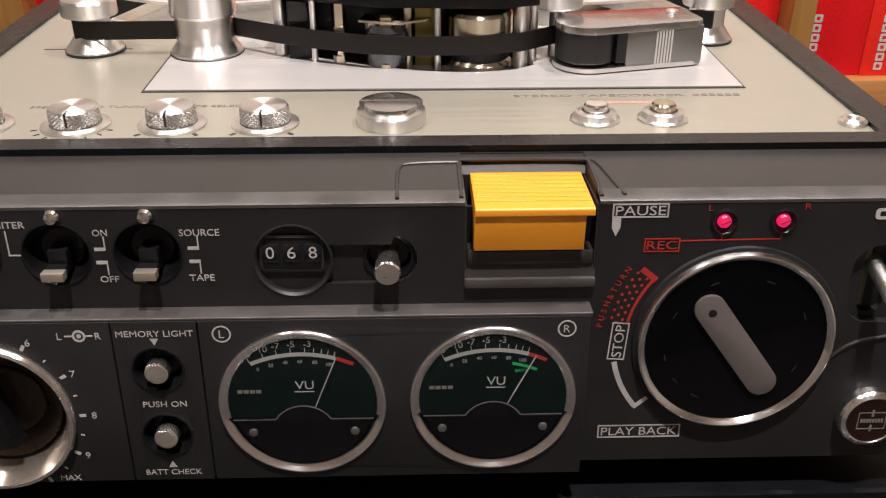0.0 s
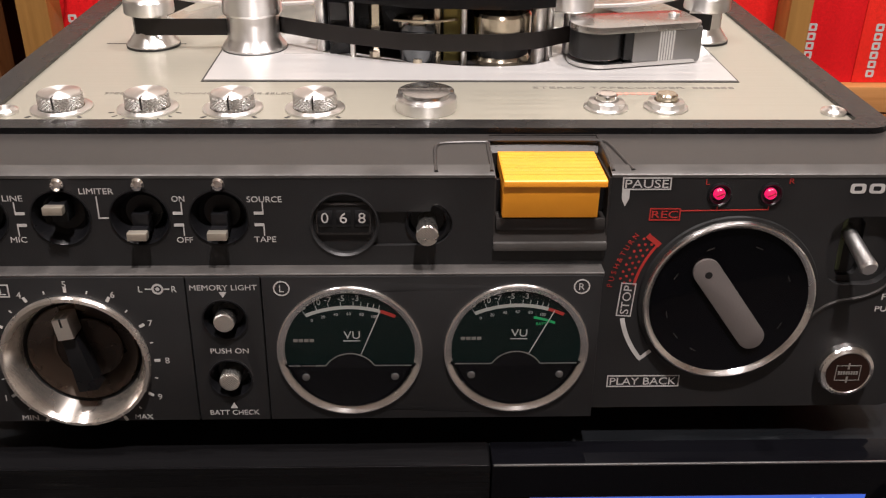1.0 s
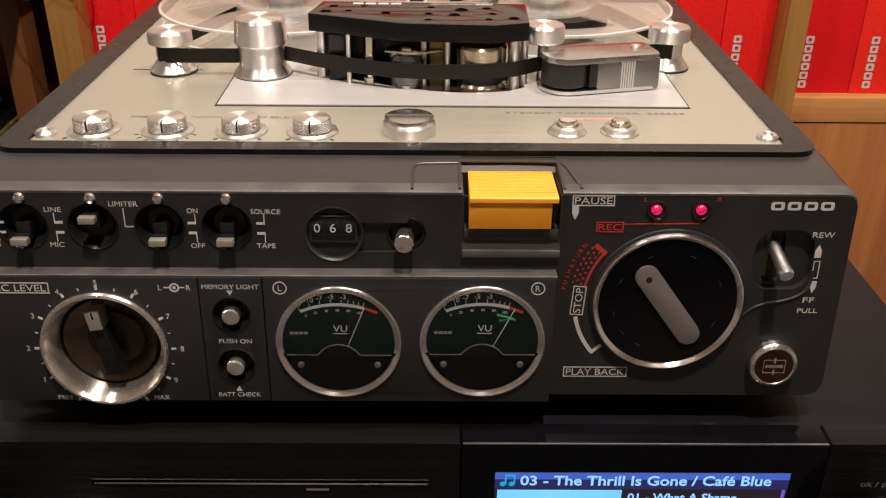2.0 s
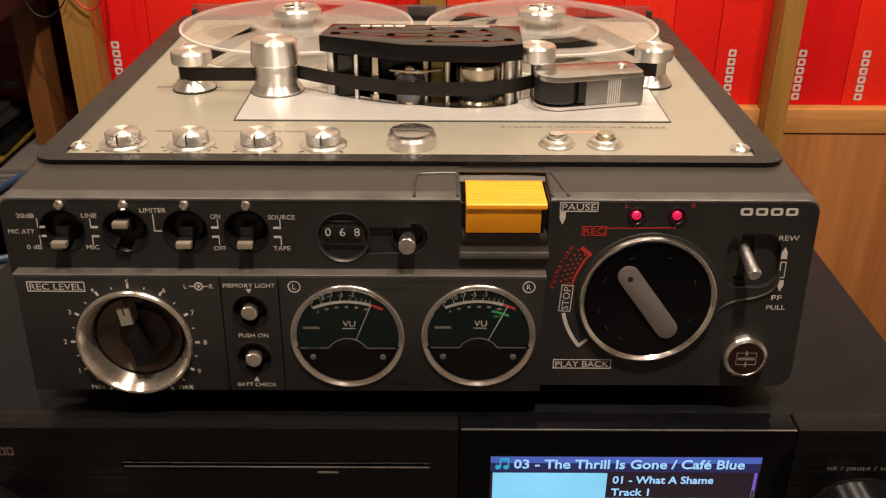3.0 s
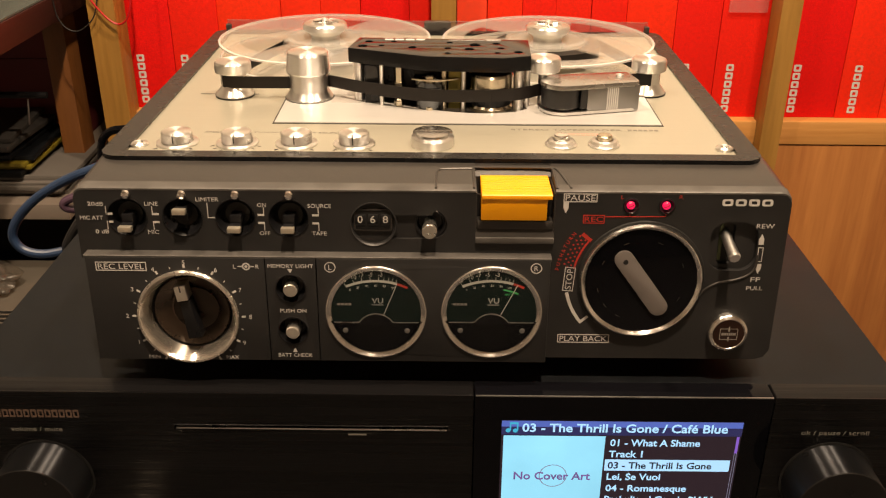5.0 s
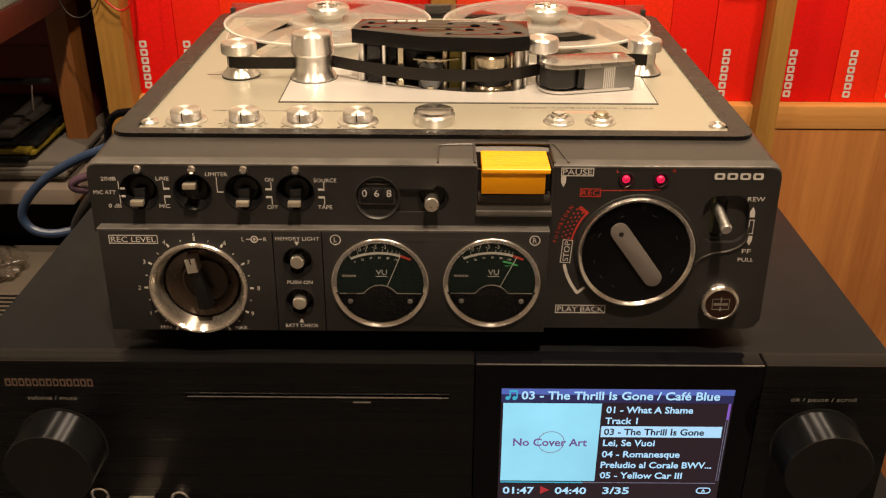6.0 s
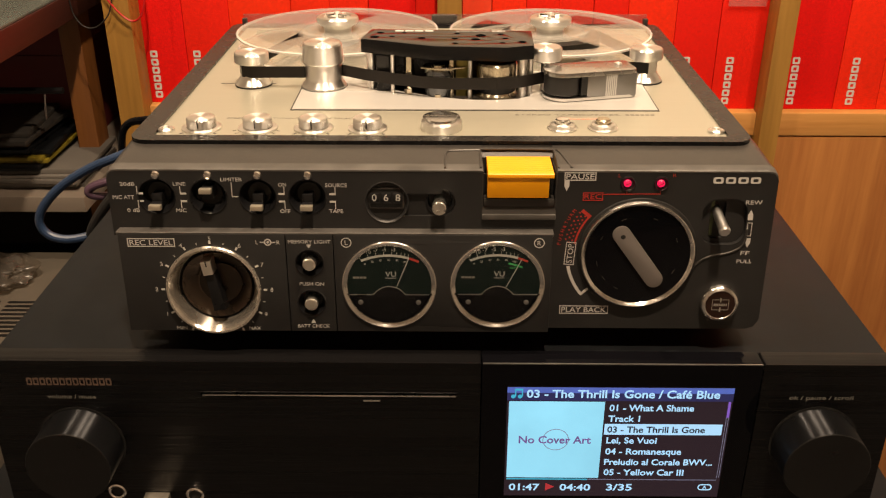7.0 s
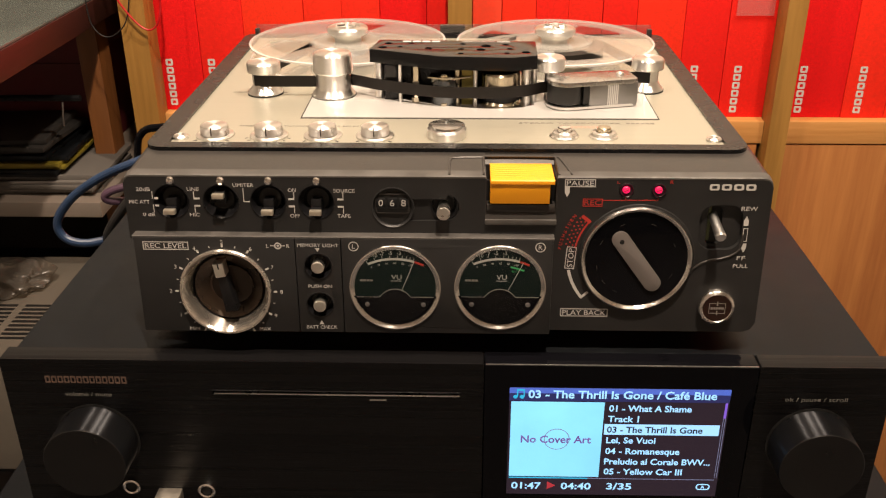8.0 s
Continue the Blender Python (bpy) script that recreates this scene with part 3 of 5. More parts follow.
def fy(v, w=0.0):
    return -2 + v * math.sin(LEAN) - w * math.cos(LEAN)


def fz(v, w=0.0):
    return v * math.cos(LEAN) + w * math.sin(LEAN)


side_prism(X0 - 1.2, X1 + 1.2, [(31, 19.5), (31, 99.1), (37, 99.4), (276, 99.4), (278, 97), (278, 22), (276, 19.5)], case, 0, (True, True))
for a, c in ((X0 - 1.2, NL), (NR, X1 + 1.2)):
    side_prism(a, c, [(fy(19.5, -6.05), fz(19.5, -6.05)), (fy(97.05, -6.05), fz(97.05, -6.05)), (fy(97.05, 0.1), fz(97.05, 0.1)), (fy(97.4, 0.1), fz(97.4, 0.1)), (fy(98.5, -3.8), fz(98.5, -3.8)), (32, 99.2), (32, 19.5)], case, 0, (a < 0, c > 100))
side_prism(NL, NR, [(fy(19.5, -6), fz(19.5, -6)), (fy(NB, -6), fz(NB, -6)), (32, NB), (32, 19.5)], case)
# Front chamfer coloured lighter than the case for the light it catches.
for a, c in ((X0 - 1.2, NL), (NR, X1 + 1.2)):
    part("front_edge", side_prism(a, c, [(fy(96.7, 0.16), fz(96.7, 0.16)), (fy(97.5, 0.16), fz(97.5, 0.16)), (fy(98.0, -0.6), fz(98.0, -0.6)), (fy(99.1, -4.4), fz(99.1, -4.4)), (fy(98.2, -5.6), fz(98.2, -5.6)), (fy(96.7, -5.6), fz(96.7, -5.6))], None, 0, (a < 0, c > 100)), M_LEDGE, rec, "front edge in the lit copy of the case grey")
part("case", case, M_CASE, rec, "grey painted metal case")
SW = ((-125.6, 0), (-102.4, 1), (-80.2, 0), (-57.9, 0))
dishes = [circle(u, 84.8, 8.6, 36) for u, _ in SW]
cdish = circle(-22.5, 82.3, 10.0, 36, 25, 320) + [(2.0, 76.0)] + circle(2.0, 82.5, 6.5, 12, -80, 80) + [(2.0, 86.5)]
panel_left = [(X0 - 0.8, 66), (NL, 66), (NL, 97.0), (X0 + 4, 97.0), (X0 + 1.8, 96.5), (X0 + 0.2, 95.2), (X0 - 0.8, 93.0)]
part("switch_panel", plate(panel_left, dishes + [cdish], -6, 0, FR), M_PANEL, rec, "charcoal painted switch panel", smooth=30)
lever_win = rounded(119.5, 139.5, 62.5, 84.6, 6.5)
panel_right = [(NL, 19.6), (X1 - 5, 19.6), (X1 - 1.4, 20.8), (X1 + 0.8, 24.4), (X1 + 0.8, 93.0), (X1 - 0.2, 95.2), (X1 - 1.8, 96.5), (X1 - 4, 97.0), (NR, 97.0), (NR, NB), (NL, NB)]
part("control_panel", plate(panel_right, [lever_win], -6, 0, FR), M_PANEL, rec, "charcoal painted control panel", smooth=30)
part("well_back", box(X0 + 6, X1 - 8, 64, 94, -7.2, -5.8, 0, FR), M_BLACK, rec, smooth=0)

# lower panel in three fields
for a, c in ((-143.6, -68.3), (-67.9, -46.8), (-46.4, 52.0)):
    hl = []
    if a < -100:
        hl = [circle(-102.3, 42.4, 21.2, 64)]
    elif a < -60:
        hl = [circle(-57.7, 55.1, 6.6, 32), circle(-57.6, 35.1, 6.6, 32)]
    else:
        hl = [circle(-21.7, 44.3, 20.4, 64), circle(27.8, 44.7, 20.4, 64)]
    part("lower_panel", plate([(a, 20.4), (c, 20.4), (c, 69.0), (a, 69.0)], hl, -5.9, 0, LOW, chamfer=0.35), M_PANEL, rec, "charcoal painted lower panel", smooth=30)
part("ledge", box(-144.4, 52.6, 68.2, 69.9, -6.3, -0.4, 0.5, LOW), M_LEDGE, rec, "grey ledge over the lower panel")
# Thin light strip: the ledge's edge highlight, put into colour.
part("ledge_highlight", box(-144.2, 52.4, 69.3, 69.75, -0.9, -0.25, 0.12, LOW), M_EDGE, rec)
part("lower_back", box(-70, 51.5, 21, 68, -6.18, -5.95, 0, LOW), M_BLACK, rec, smooth=0)
for sx in (-120, 124):
    for sy in (30, 250):
        part("foot", lathe([(0, 9), (9, 9), (10, 20), (0, 20)], (sx, sy), MM, 24), M_RUBBER, rec)


def lever_switch(u, up):
    ring = part("switch_bezel", lathe([(8.6, -5.8), (8.6, 0.25), (8.2, 0.3), (7.6, -0.6), (6.4, -3.6), (5.2, -4.6), (0, -4.6)], (u, 84.8), FR, 48), M_BLACK, rec)
    v = 88.6 if up else 81.2
    b = box(u - 2.4, u + 2.4, min(v, 84.8) - 1.2, max(v, 84.8) + 1.2, -5, 0.2, 0.5, FR)
    box(u - 2.3, u + 2.3, v - 1.2, v + 1.2, 0, 2.8, 0.2, FR, b)
    part("switch_lever", b, M_BLACK, ring)
    sgn = 1 if up else -1
    part("switch_tip", box(u - 2.75, u + 2.75, v - 1.15 + sgn * 0.2, v + 1.15 + sgn * 0.2, 2.6, 5.4, 0.25, FR), M_TIP, ring, "bright metal lever tip")
    part("screw", lathe([(2.0, 0), (2.0, 0.8), (1.5, 1.7), (0.6, 2.1), (0, 2.1)], (u + 0.6, 95.0), FR, 20), M_CHROME, rec, "small silver screw")


for u, up in SW:
    lever_switch(u, up)

PR = dict(m=FR, parent=rec)
for s, u, v, w in (("20dB", -138.2, 90.6, 6.6), ("MIC ATT", -140.6, 84.4, 9.6), ("0 dB", -136.8, 78.2, 5.6), ("LINE", -114.9, 90.8, 5.6), ("MIC", -115.2, 78.2, 4.6),
                   ("LIMITER", -91.4, 92.9, 9.6), ("ON", -68.9, 90.6, 3.6), ("OFF", -68.2, 78.0, 4.6), ("SOURCE", -44.8, 90.4, 9.8), ("TAPE", -45.3, 78.1, 6.2)):
    letters(s, u, v, 1.75, material=M_WHITE, wide=w, **PR)


def bracket(u, v, up, flip):
    b = bmesh.new()
    s = 1 if up else -1
    d = -1 if flip else 1
    strip((u, v), (u, v + s * 3.4), 0.35, 0.1, 0.17, FR, b)
    strip((u - d * 0.17, v), (u + d * 2.6, v), 0.9, 0.1, 0.175, FR, b)
    part("print_mark", b, M_WHITE, rec, smooth=0)


for u, flip in ((-134.2, 0), (-114.8, 0), (-68.2, 1), (-45.4, 1)):
    bracket(u, 86.2, True, flip)
    bracket(u, 82.6, False, flip)
lim = bmesh.new()
strip((-91.6, 91.4), (-91.6, 84.8), 0.35, 0.1, 0.17, FR, lim)
strip((-91.8, 84.8), (-88.8, 84.8), 0.4, 0.1, 0.175, FR, lim)
part("print_mark", lim, M_WHITE, rec, smooth=0)

# counter
part("counter_bezel", lathe([(10.0, -5.8), (10.0, 0.2), (9.6, 0.3), (9.0, -0.4), (8.8, -1.6), (0, -1.6)], (-22.5, 82.3), FR, 48), M_PANEL, rec)
part("counter_slot", plate([(-14, 75.4), (8.6, 75.4), (8.6, 89.2), (-14, 89.2)], [circle(1.4, 82.6, 5.6, 36)], -4, -1.5, FR), M_PANEL, rec)
part("counter_window", box(-30.2, -15.2, 79.4, 88.6, -1.6, -0.9, 0.2, FR), M_DEEP, rec)
for i, dg in enumerate("068"):
    uc = -28 + i * 5.3
    dr = part("counter_drum", lathe([(4.4, -2.15), (4.5, -2.0), (4.5, 2.0), (4.4, 2.15)], (0, 0), FR @ Matrix.Translation((uc, 84.0, -4.6)) @ Matrix.Rotation(radians(90), 4, "Y"), 40), M_BLACK, rec, "black counter drum")
    letters(dg, uc, 84.6, 3.2, FR, M_WHITE, dr, wide=2.1, lift=0.0)
part("counter_frame", plate(rounded(-30.6, -14.8, 79.0, 89.0, 1.0), [rounded(-30.0, -15.4, 79.6, 88.4, 0.7)], -1.5, -0.7, FR, chamfer=0.15), M_CASE, rec)
part("reset_well", lathe([(6.4, -5.8), (6.4, -0.9), (5.6, -1.2), (5.0, -4.8), (0, -4.8)], (1.4, 82.6), FR, 40), M_BLACK, rec)
part("reset_button", lathe([(2.6, -4.8), (2.6, 2), (3.1, 2.2), (3.2, 7.0), (2.9, 7.6), (0, 7.7)], (1.2, 82.0), FR, 32), M_KNURL, rec, "knurled silver reset button")

# pause lever in its opening
def top_z(y):
    return 98.05 + (y - 8) * 0.048


for pts in ([(3.8, 5.2), (3.6, 14), (3.8, 22.5), (5.6, 24.6), (14, 25.2), (NL - 0.6, 25.2)], [(NL - 0.8, 5.4), (NL - 0.8, 15), (NL - 0.8, 25)], [(NL - 0.6, 26.6), (36, 26.8), (53.6, 26.6), (55.8, 25.4), (58.0, 15), (59.8, 6)], [(NR + 0.6, 5.6), (NR + 0.6, 15), (NR + 0.4, 25)]):
    part("moulded_ridge", tube([MM @ Vector((x, y, top_z(y) + 0.05)) for x, y in pts], 0.00055, 8), M_CASE, rec)
pause = part("pause_lever", side_prism(NL + 2.3, NR - 1.6, [(0.8, 96.7), (0.6, 95.1), (1.2, 94.9), (6, 94.4), (24.0, 91), (24.6, 96.0), (24.0, 96.5), (1.4, 97.1)], None, 0.25), M_YELLOW, rec, "amber yellow plastic pause lever")
part("lever_face", side_prism(NL + 2.2, NR - 3.6, [(1.2, 95.0), (1.5, 85.3), (6, 85.0), (14, 92), (14, 94)], None, 0.25), M_YELLOW, pause)
for i in range(7):
    y = 5.0 + 2.7 * i
    z = 96.93 - 0.028 * y
    part("rib", side_prism(NL + 2.6, NR - 1.9, [(y, z - 0.2), (y + 1.9, z - 0.2), (y + 1.7, z + 0.42), (y + 0.2, z + 0.45)], None, 0.1), M_YELLOW, pause)
for a, c in ((NL, NL + 0.5), (NR - 0.5, NR)):
    part("opening_side", box(a, c, NB, 96.5, -30, -0.3, 0, FR), M_CASE, rec, smooth=0)
part("opening_back", side_prism(NL + 0.05, NR - 0.05, [(31.6, 76), (31.6, 98.75), (28.2, 98.7), (27.2, 98.3), (24.9, 95.6), (24.9, 76)], None), M_CASE, rec, "sloped grey back of the lever opening")
part("opening_sill", box(NL, NR, NB - 0.4, NB + 2.2, -8, 1.6, 0.6, FR), M_LEDGE, rec)
part("opening_bar", box(NL + 0.6, NR - 0.6, 80.6, 84.4, -6, 0.3, 0.9, FR), M_CASE, rec)
part("opening_slope", side_prism(NL, NR, [(fy(NB + 1, 0.9), fz(NB + 1, 0.9)), (fy(NB + 6.2, -1.2), fz(NB + 6.2, -1.2)), (14, 82), (14, 74)], None), M_CASE, rec)

# rotary function knob
KC = (91.6, 57.7)
part("knob_collar", lathe([(27.3, 0), (27.0, 0.8), (26.2, 1.0), (25, 0.5)], KC, FR, 96), M_DEEP, rec)
fk = part("function_knob", lathe([(23.9, 1.3), (23.6, 1.2), (0, 1.2)], KC, FR, 96), M_GLOSS, rec, "glossy black rotary function knob")
part("knob_ring", lathe([(26.0, 0.4), (26.0, 1.7), (25.7, 2.4), (25.3, 2.6), (24.9, 2.4), (23.8, 1.1)], KC, FR, 96), M_RING, fk, "polished chrome ring")
A0, A1 = Vector((83.6, 67.9)), Vector((99.8, 45.9))
d = (A1 - A0).normalized()
n2 = Vector((-d.y, d.x)) * 4.1
a_deg = math.degrees(math.atan2(d.y, d.x))
pts = circle(A1.x, A1.y, 4.1, 12, a_deg - 90, a_deg + 90) + circle(A0.x, A0.y, 4.1, 12, a_deg + 90, a_deg + 270)
part("knob_bar", plate(pts, [], 1.0, 2.2, FR, chamfer=0.25), M_ARM, fk, "taupe painted handle bar")
part("bar_dot", lathe([(1.1, 2.25), (0, 2.25)], (84.2, 66.9), FR, 24), M_DEEP, fk)
random.seed(5)
for a in (20, 65, 110, 150, 190, 215, 238, 330):
    p = bmesh.new()
    arc_strip(KC[0], KC[1], 18.6, 18.9, a, a + 7, 1.21, 1.25, FR, 6, p)
    part("print_mark", p, M_BLACKPRINT, fk, smooth=0)

# printing of the control panel
outline_box(56.6, 70.6, 93.0, 97.0 - 0.2, 0.4, FR, M_WHITE, rec)
letters("PAUSE", 63.6, 94.9, 2.5, material=M_WHITE, wide=12.4, **PR)
part("print_mark", plate([(56.7, 93.0), (58.9, 93.0), (58.9, 90.4), (57.8, 88.0), (56.7, 90.4)], [], 0.1, 0.16, FR), M_WHITE, rec, smooth=0)
outline_box(65.2, 74.2, 83.6, 87.4, 0.35, FR, M_REDPRINT, rec)
letters("REC", 69.7, 85.5, 2.3, material=M_REDPRINT, wide=7.6, **PR)
rl = bmesh.new()
strip((74.2, 86.6), (99.6, 86.9), 0.35, 0.1, 0.16, FR, rl)
strip((84.6, 86.9), (84.6, 88.6), 0.35, 0.1, 0.165, FR, rl)
strip((99.5, 86.9), (99.5, 88.6), 0.35, 0.1, 0.165, FR, rl)
part("print_mark", rl, M_REDPRINT, rec, smooth=0)
letters("L", 81.0, 95.4, 1.6, material=M_REDPRINT, wide=1.2, **PR)
letters("R", 105.2, 95.6, 1.6, material=M_REDPRINT, wide=1.6, **PR)
for u in (84.6, 99.4):
    ho = part("lamp_holder", lathe([(3.5, 0), (3.5, 0.5), (3.0, 0.8), (2.5, 0.2), (2.4, -1), (0, -1)], (u + 0.2, 91.7), FR, 32), M_BLACK, rec)
    part("lamp_lens", lathe([(1.75, -0.8), (1.7, 0.7), (1.3, 1.3), (0.7, 1.6), (0, 1.65)], (u, 91.9), FR, 24), M_LED, ho, "lit red indicator lens")
    part("lens_slot", strip((u - 1.1, 91.4), (u + 1.1, 92.4), 0.35, 1.55, 1.72, FR), M_REDPRINT, ho, smooth=0)
outline_box(57.4, 80.2, 27.2, 31.4, 0.4, FR, M_WHITE, rec)
letters("PLAY BACK", 68.8, 29.3, 2.6, material=M_WHITE, wide=20.8, **PR)
part("print_mark", arc_strip(KC[0], KC[1], 31.2, 32.6, 191, 219, 0.1, 0.16, FR), M_WHITE, rec, smooth=0)
hk = bmesh.new()
p0 = Vector((KC[0] + 31.9 * math.cos(radians(219)), KC[1] + 31.9 * math.sin(radians(219))))
strip((p0.x - 0.3, p0.y - 0.5), (p0.x + 3.2, p0.y + 2.6), 1.2, 0.1, 0.17, FR, hk)
part("print_mark", hk, M_WHITE, rec, smooth=0)
stopm = FR @ Matrix.Translation((60.9, 57.9, 0)) @ Matrix.Rotation(radians(86), 4, "Z")
outline_box(-5.6, 5.6, -2.3, 2.3, 0.35, stopm, M_WHITE, rec)
letters("STOP", 0, 0, 2.6, stopm, M_WHITE, rec, wide=9.6)
part("print_mark", arc_strip(KC[0], KC[1], 28.9, 29.7, 142, 170, 0.1, 0.16, FR), M_REDPRINT, rec, smooth=0)
part("print_mark", strip((KC[0] - 22.3, KC[1] + 18.0), (KC[0] - 26.2, KC[1] + 21.2), 1.6, 0.1, 0.17, FR), M_REDPRINT, rec, smooth=0)
dots = bmesh.new()
for i, r in enumerate((30.8, 32.3, 33.8)):
    for j in range(7):
        a = radians(143.5 + j * 4.0 + (i % 2) * 2)
        plate(circle(KC[0] + r * math.cos(a), KC[1] + r * math.sin(a), 0.42, 8), [], 0.1, 0.16, FR, dots)
part("print_mark", dots, M_REDPRINT, rec, smooth=0)
for i, ch in enumerate("PUSH&TURN"):
    a = 172 - i * 3.4
    letters(ch, KC[0] + 36.4 * math.cos(radians(a)), KC[1] + 36.4 * math.sin(radians(a)), 1.6, FR, M_REDPRINT, rec, turn=a - 90)
for i in range(4):
    part("emblem_bar", plate(rounded(122.4 + 5.5 * i, 126.9 + 5.5 * i, 91.8, 94.8, 0.9, 3), [rounded(123.5 + 5.5 * i, 125.8 + 5.5 * i, 92.6, 94.0, 0.4, 3)], 0.1, 0.16, FR), M_WHITE, rec, smooth=0)

# rewind lever
part("lever_dish", plate(rounded(119.5, 139.5, 62.5, 84.6, 6.5), [rounded(123.6, 130.4, 64.5, 83.2, 2.2)], -4.8, -2.6, FR), M_PANEL, rec)
part("lever_slot", box(122, 132, 63.5, 84, -5.75, -4.9, 0, FR), M_DEEP, rec, smooth=0)
part("lever_gate", box(124.0, 125.4, 66, 83, -4.85, -3.2, 0.2, FR), mat("olive_metal", (0.10, 0.12, 0.06), 0.4, 0.6), rec)
part("wind_lever", lathe([(0, -5), (2.1, -5), (2.3, 7), (2.6, 11.2), (2.1, 12), (0, 12.1)], (0, 0), FR @ Matrix.Translation((126.4, 77.0, 0)) @ Matrix.Rotation(radians(20), 4, "X") @ Matrix.Rotation(radians(3), 4, "Y"), 28), M_BRIGHT, rec, "short bright metal wind lever")
letters("REW", 141.7, 83.0, 2.0, material=M_WHITE, wide=7.4, **PR)
part("print_mark", plate([(139.8, 74.6), (142.0, 74.6), (142.0, 77.2), (140.9, 79.4), (139.8, 77.2)], [], 0.1, 0.16, FR), M_WHITE, rec, smooth=0)
outline_box(140.0, 142.2, 66.8, 73.4, 0.3, FR, M_WHITE, rec)
part("print_mark", plate([(140.1, 65.8), (142.3, 65.8), (142.3, 63.6), (141.2, 61.2), (140.1, 63.6)], [], 0.1, 0.16, FR), M_WHITE, rec, smooth=0)
letters("FF", 140.6, 58.5, 2.0, material=M_WHITE, wide=4.0, **PR)
letters("PULL", 140.8, 54.4, 1.8, material=M_WHITE, wide=7.0, **PR)
groove = [FR @ Vector(p) for p in ((140.2, 70, 0), (140, 62, 0), (133, 58.2, 0.1), (124, 57.0, 0.1), (118.2, 52.6, 0), (116.5, 48, 0))]
part("moulded_ridge", tube(groove, 0.00055, 8), M_CASE, rec)
pb = part("selector_button", lathe([(8.6, 0), (8.6, 2.6), (8.2, 3.4), (7.2, 3.9), (6.9, 3.6), (0, 3.5)], (131.3, 33.9), FR, 48), M_RING, rec, "round chrome button with a dark emblem")
part("button_face", lathe([(6.8, 3.7), (0, 3.7)], (131.3, 33.9), FR, 32), mat("dark_brown_enamel", (0.022, 0.010, 0.007), 0.35, spec=0.2), pb)
outline_box(127.4, 135.2, 31.2, 36.6, 0.25, FR, M_DIMPRINT, pb, lift=3.72)
bars(128.2, 134.4, 33.3, 34.5, 8, FR, M_DIMPRINT, pb, lift=3.72)
part("print_mark", box(131.0, 131.6, 35.2, 37.4, 3.72, 3.78, 0, FR), M_DIMPRINT, pb, smooth=0)
part("print_mark", box(131.0, 131.6, 30.4, 32.6, 3.72, 3.78, 0, FR), M_DIMPRINT, pb, smooth=0)

# record level dial
DC = (-102.3, 41.7)
dial = part("level_dial", lathe([(21.6, 0), (21.9, 1.2), (21.5, 2.2), (20.6, 2.3), (20.0, 1.5), (18.6, -1.6), (17.7, -4.6), (17.4, -6.4)], DC, LOW, 96), M_DISH, rec, "dull bright metal record level dial")
part("dial_groove", lathe([(17.5, -5.2), (16.6, -6.2), (16.4, -5.4)], DC, LOW, 96), M_DEEP, dial)
part("dial_dish", lathe([(16.6, -5.6), (16.2, -5.0), (14.6, -5.6), (9.8, -8.6), (0, -8.8)], DC, LOW, 96), M_DISHIN, dial, "darker turned inner dish")
HD = (DC[0] + 1.6, DC[1] + 0.4)
part("dial_hub", lathe([(10.0, -8.8), (10.0, -6.9), (9.6, -6.6), (0, -6.5)], HD, LOW, 64), mat("dark_bronze_disc", (0.040, 0.030, 0.024), 0.25, 0.6), dial)
tl = LOW @ Matrix.Translation((DC[0] - 0.4, DC[1] - 0.8, 0)) @ Matrix.Rotation(radians(9), 4, "Z")
part("dial_lever", plate([(-2.2, 7.6), (-2.6, -10.4), (3.4, -10.4), (2.2, 7.6)], [], -7.2, -0.4, tl, chamfer=0.6), M_BLACK, dial)
tip = part("dial_pointer", box(-2.4, 2.4, 8.4, 15.2, -6.0, 1.0, 0.3, tl), M_KNURL, dial, "bright knurled metal pointer")
part("pointer_notch", box(-0.3, 0.3, 12.6, 15.3, 0.7, 1.05, 0, tl), M_DEEP, tip, smooth=0)
outline_box(-139.4, -118.0, 62.9, 67.0, 0.4, LOW, M_WHITE, rec)
letters("REC LEVEL", -128.7, 64.95, 2.5, LOW, M_WHITE, rec, wide=19.4)
for i in range(1, 10):
    a = 90 + (5 - i) * 30.0
    letters(str(i), DC[0] + 26.5 * math.cos(radians(a)), DC[1] + 25.3 * math.sin(radians(a)), 2.0, LOW, M_WHITE, rec)
tk = bmesh.new()
for i in range(0, 21):
    a = radians(90 + (10 - i) * 15.0)
    big = i % 2 == 0
    r0, r1 = (22.7, 24.4) if big else (22.9, 23.9)
    strip((DC[0] + r0 * math.cos(a), DC[1] + r0 * math.sin(a)), (DC[0] + r1 * math.cos(a), DC[1] + r1 * math.sin(a)), 0.9 if big else 0.4, 0.1, 0.16, LOW, tk)
part("print_mark", tk, M_WHITE, rec, smooth=0)
letters("MIN", -119.2, 21.9, 1.7, LOW, M_WHITE, rec, wide=4.8)
letters("MAX", -85.0, 21.9, 1.7, LOW, M_WHITE, rec, wide=5.4)
letters("L", -80.9, 65.3, 1.9, LOW, M_WHITE, rec)
letters("R", -71.3, 65.3, 1.9, LOW, M_WHITE, rec)
lr = bmesh.new()
strip((-79.6, 65.3), (-77.4, 65.3), 0.4, 0.1, 0.16, LOW, lr)
strip((-74.6, 65.3), (-72.6, 65.3), 0.4, 0.1, 0.16, LOW, lr)
plate(circle(-76.0, 65.3, 1.7, 20), [circle(-76.0, 65.3, 1.1, 20)], 0.1, 0.16, LOW, lr)
plate(circle(-76.0, 65.3, 0.6, 12), [], 0.1, 0.16, LOW, lr)
part("print_mark", lr, M_WHITE, rec, smooth=0)

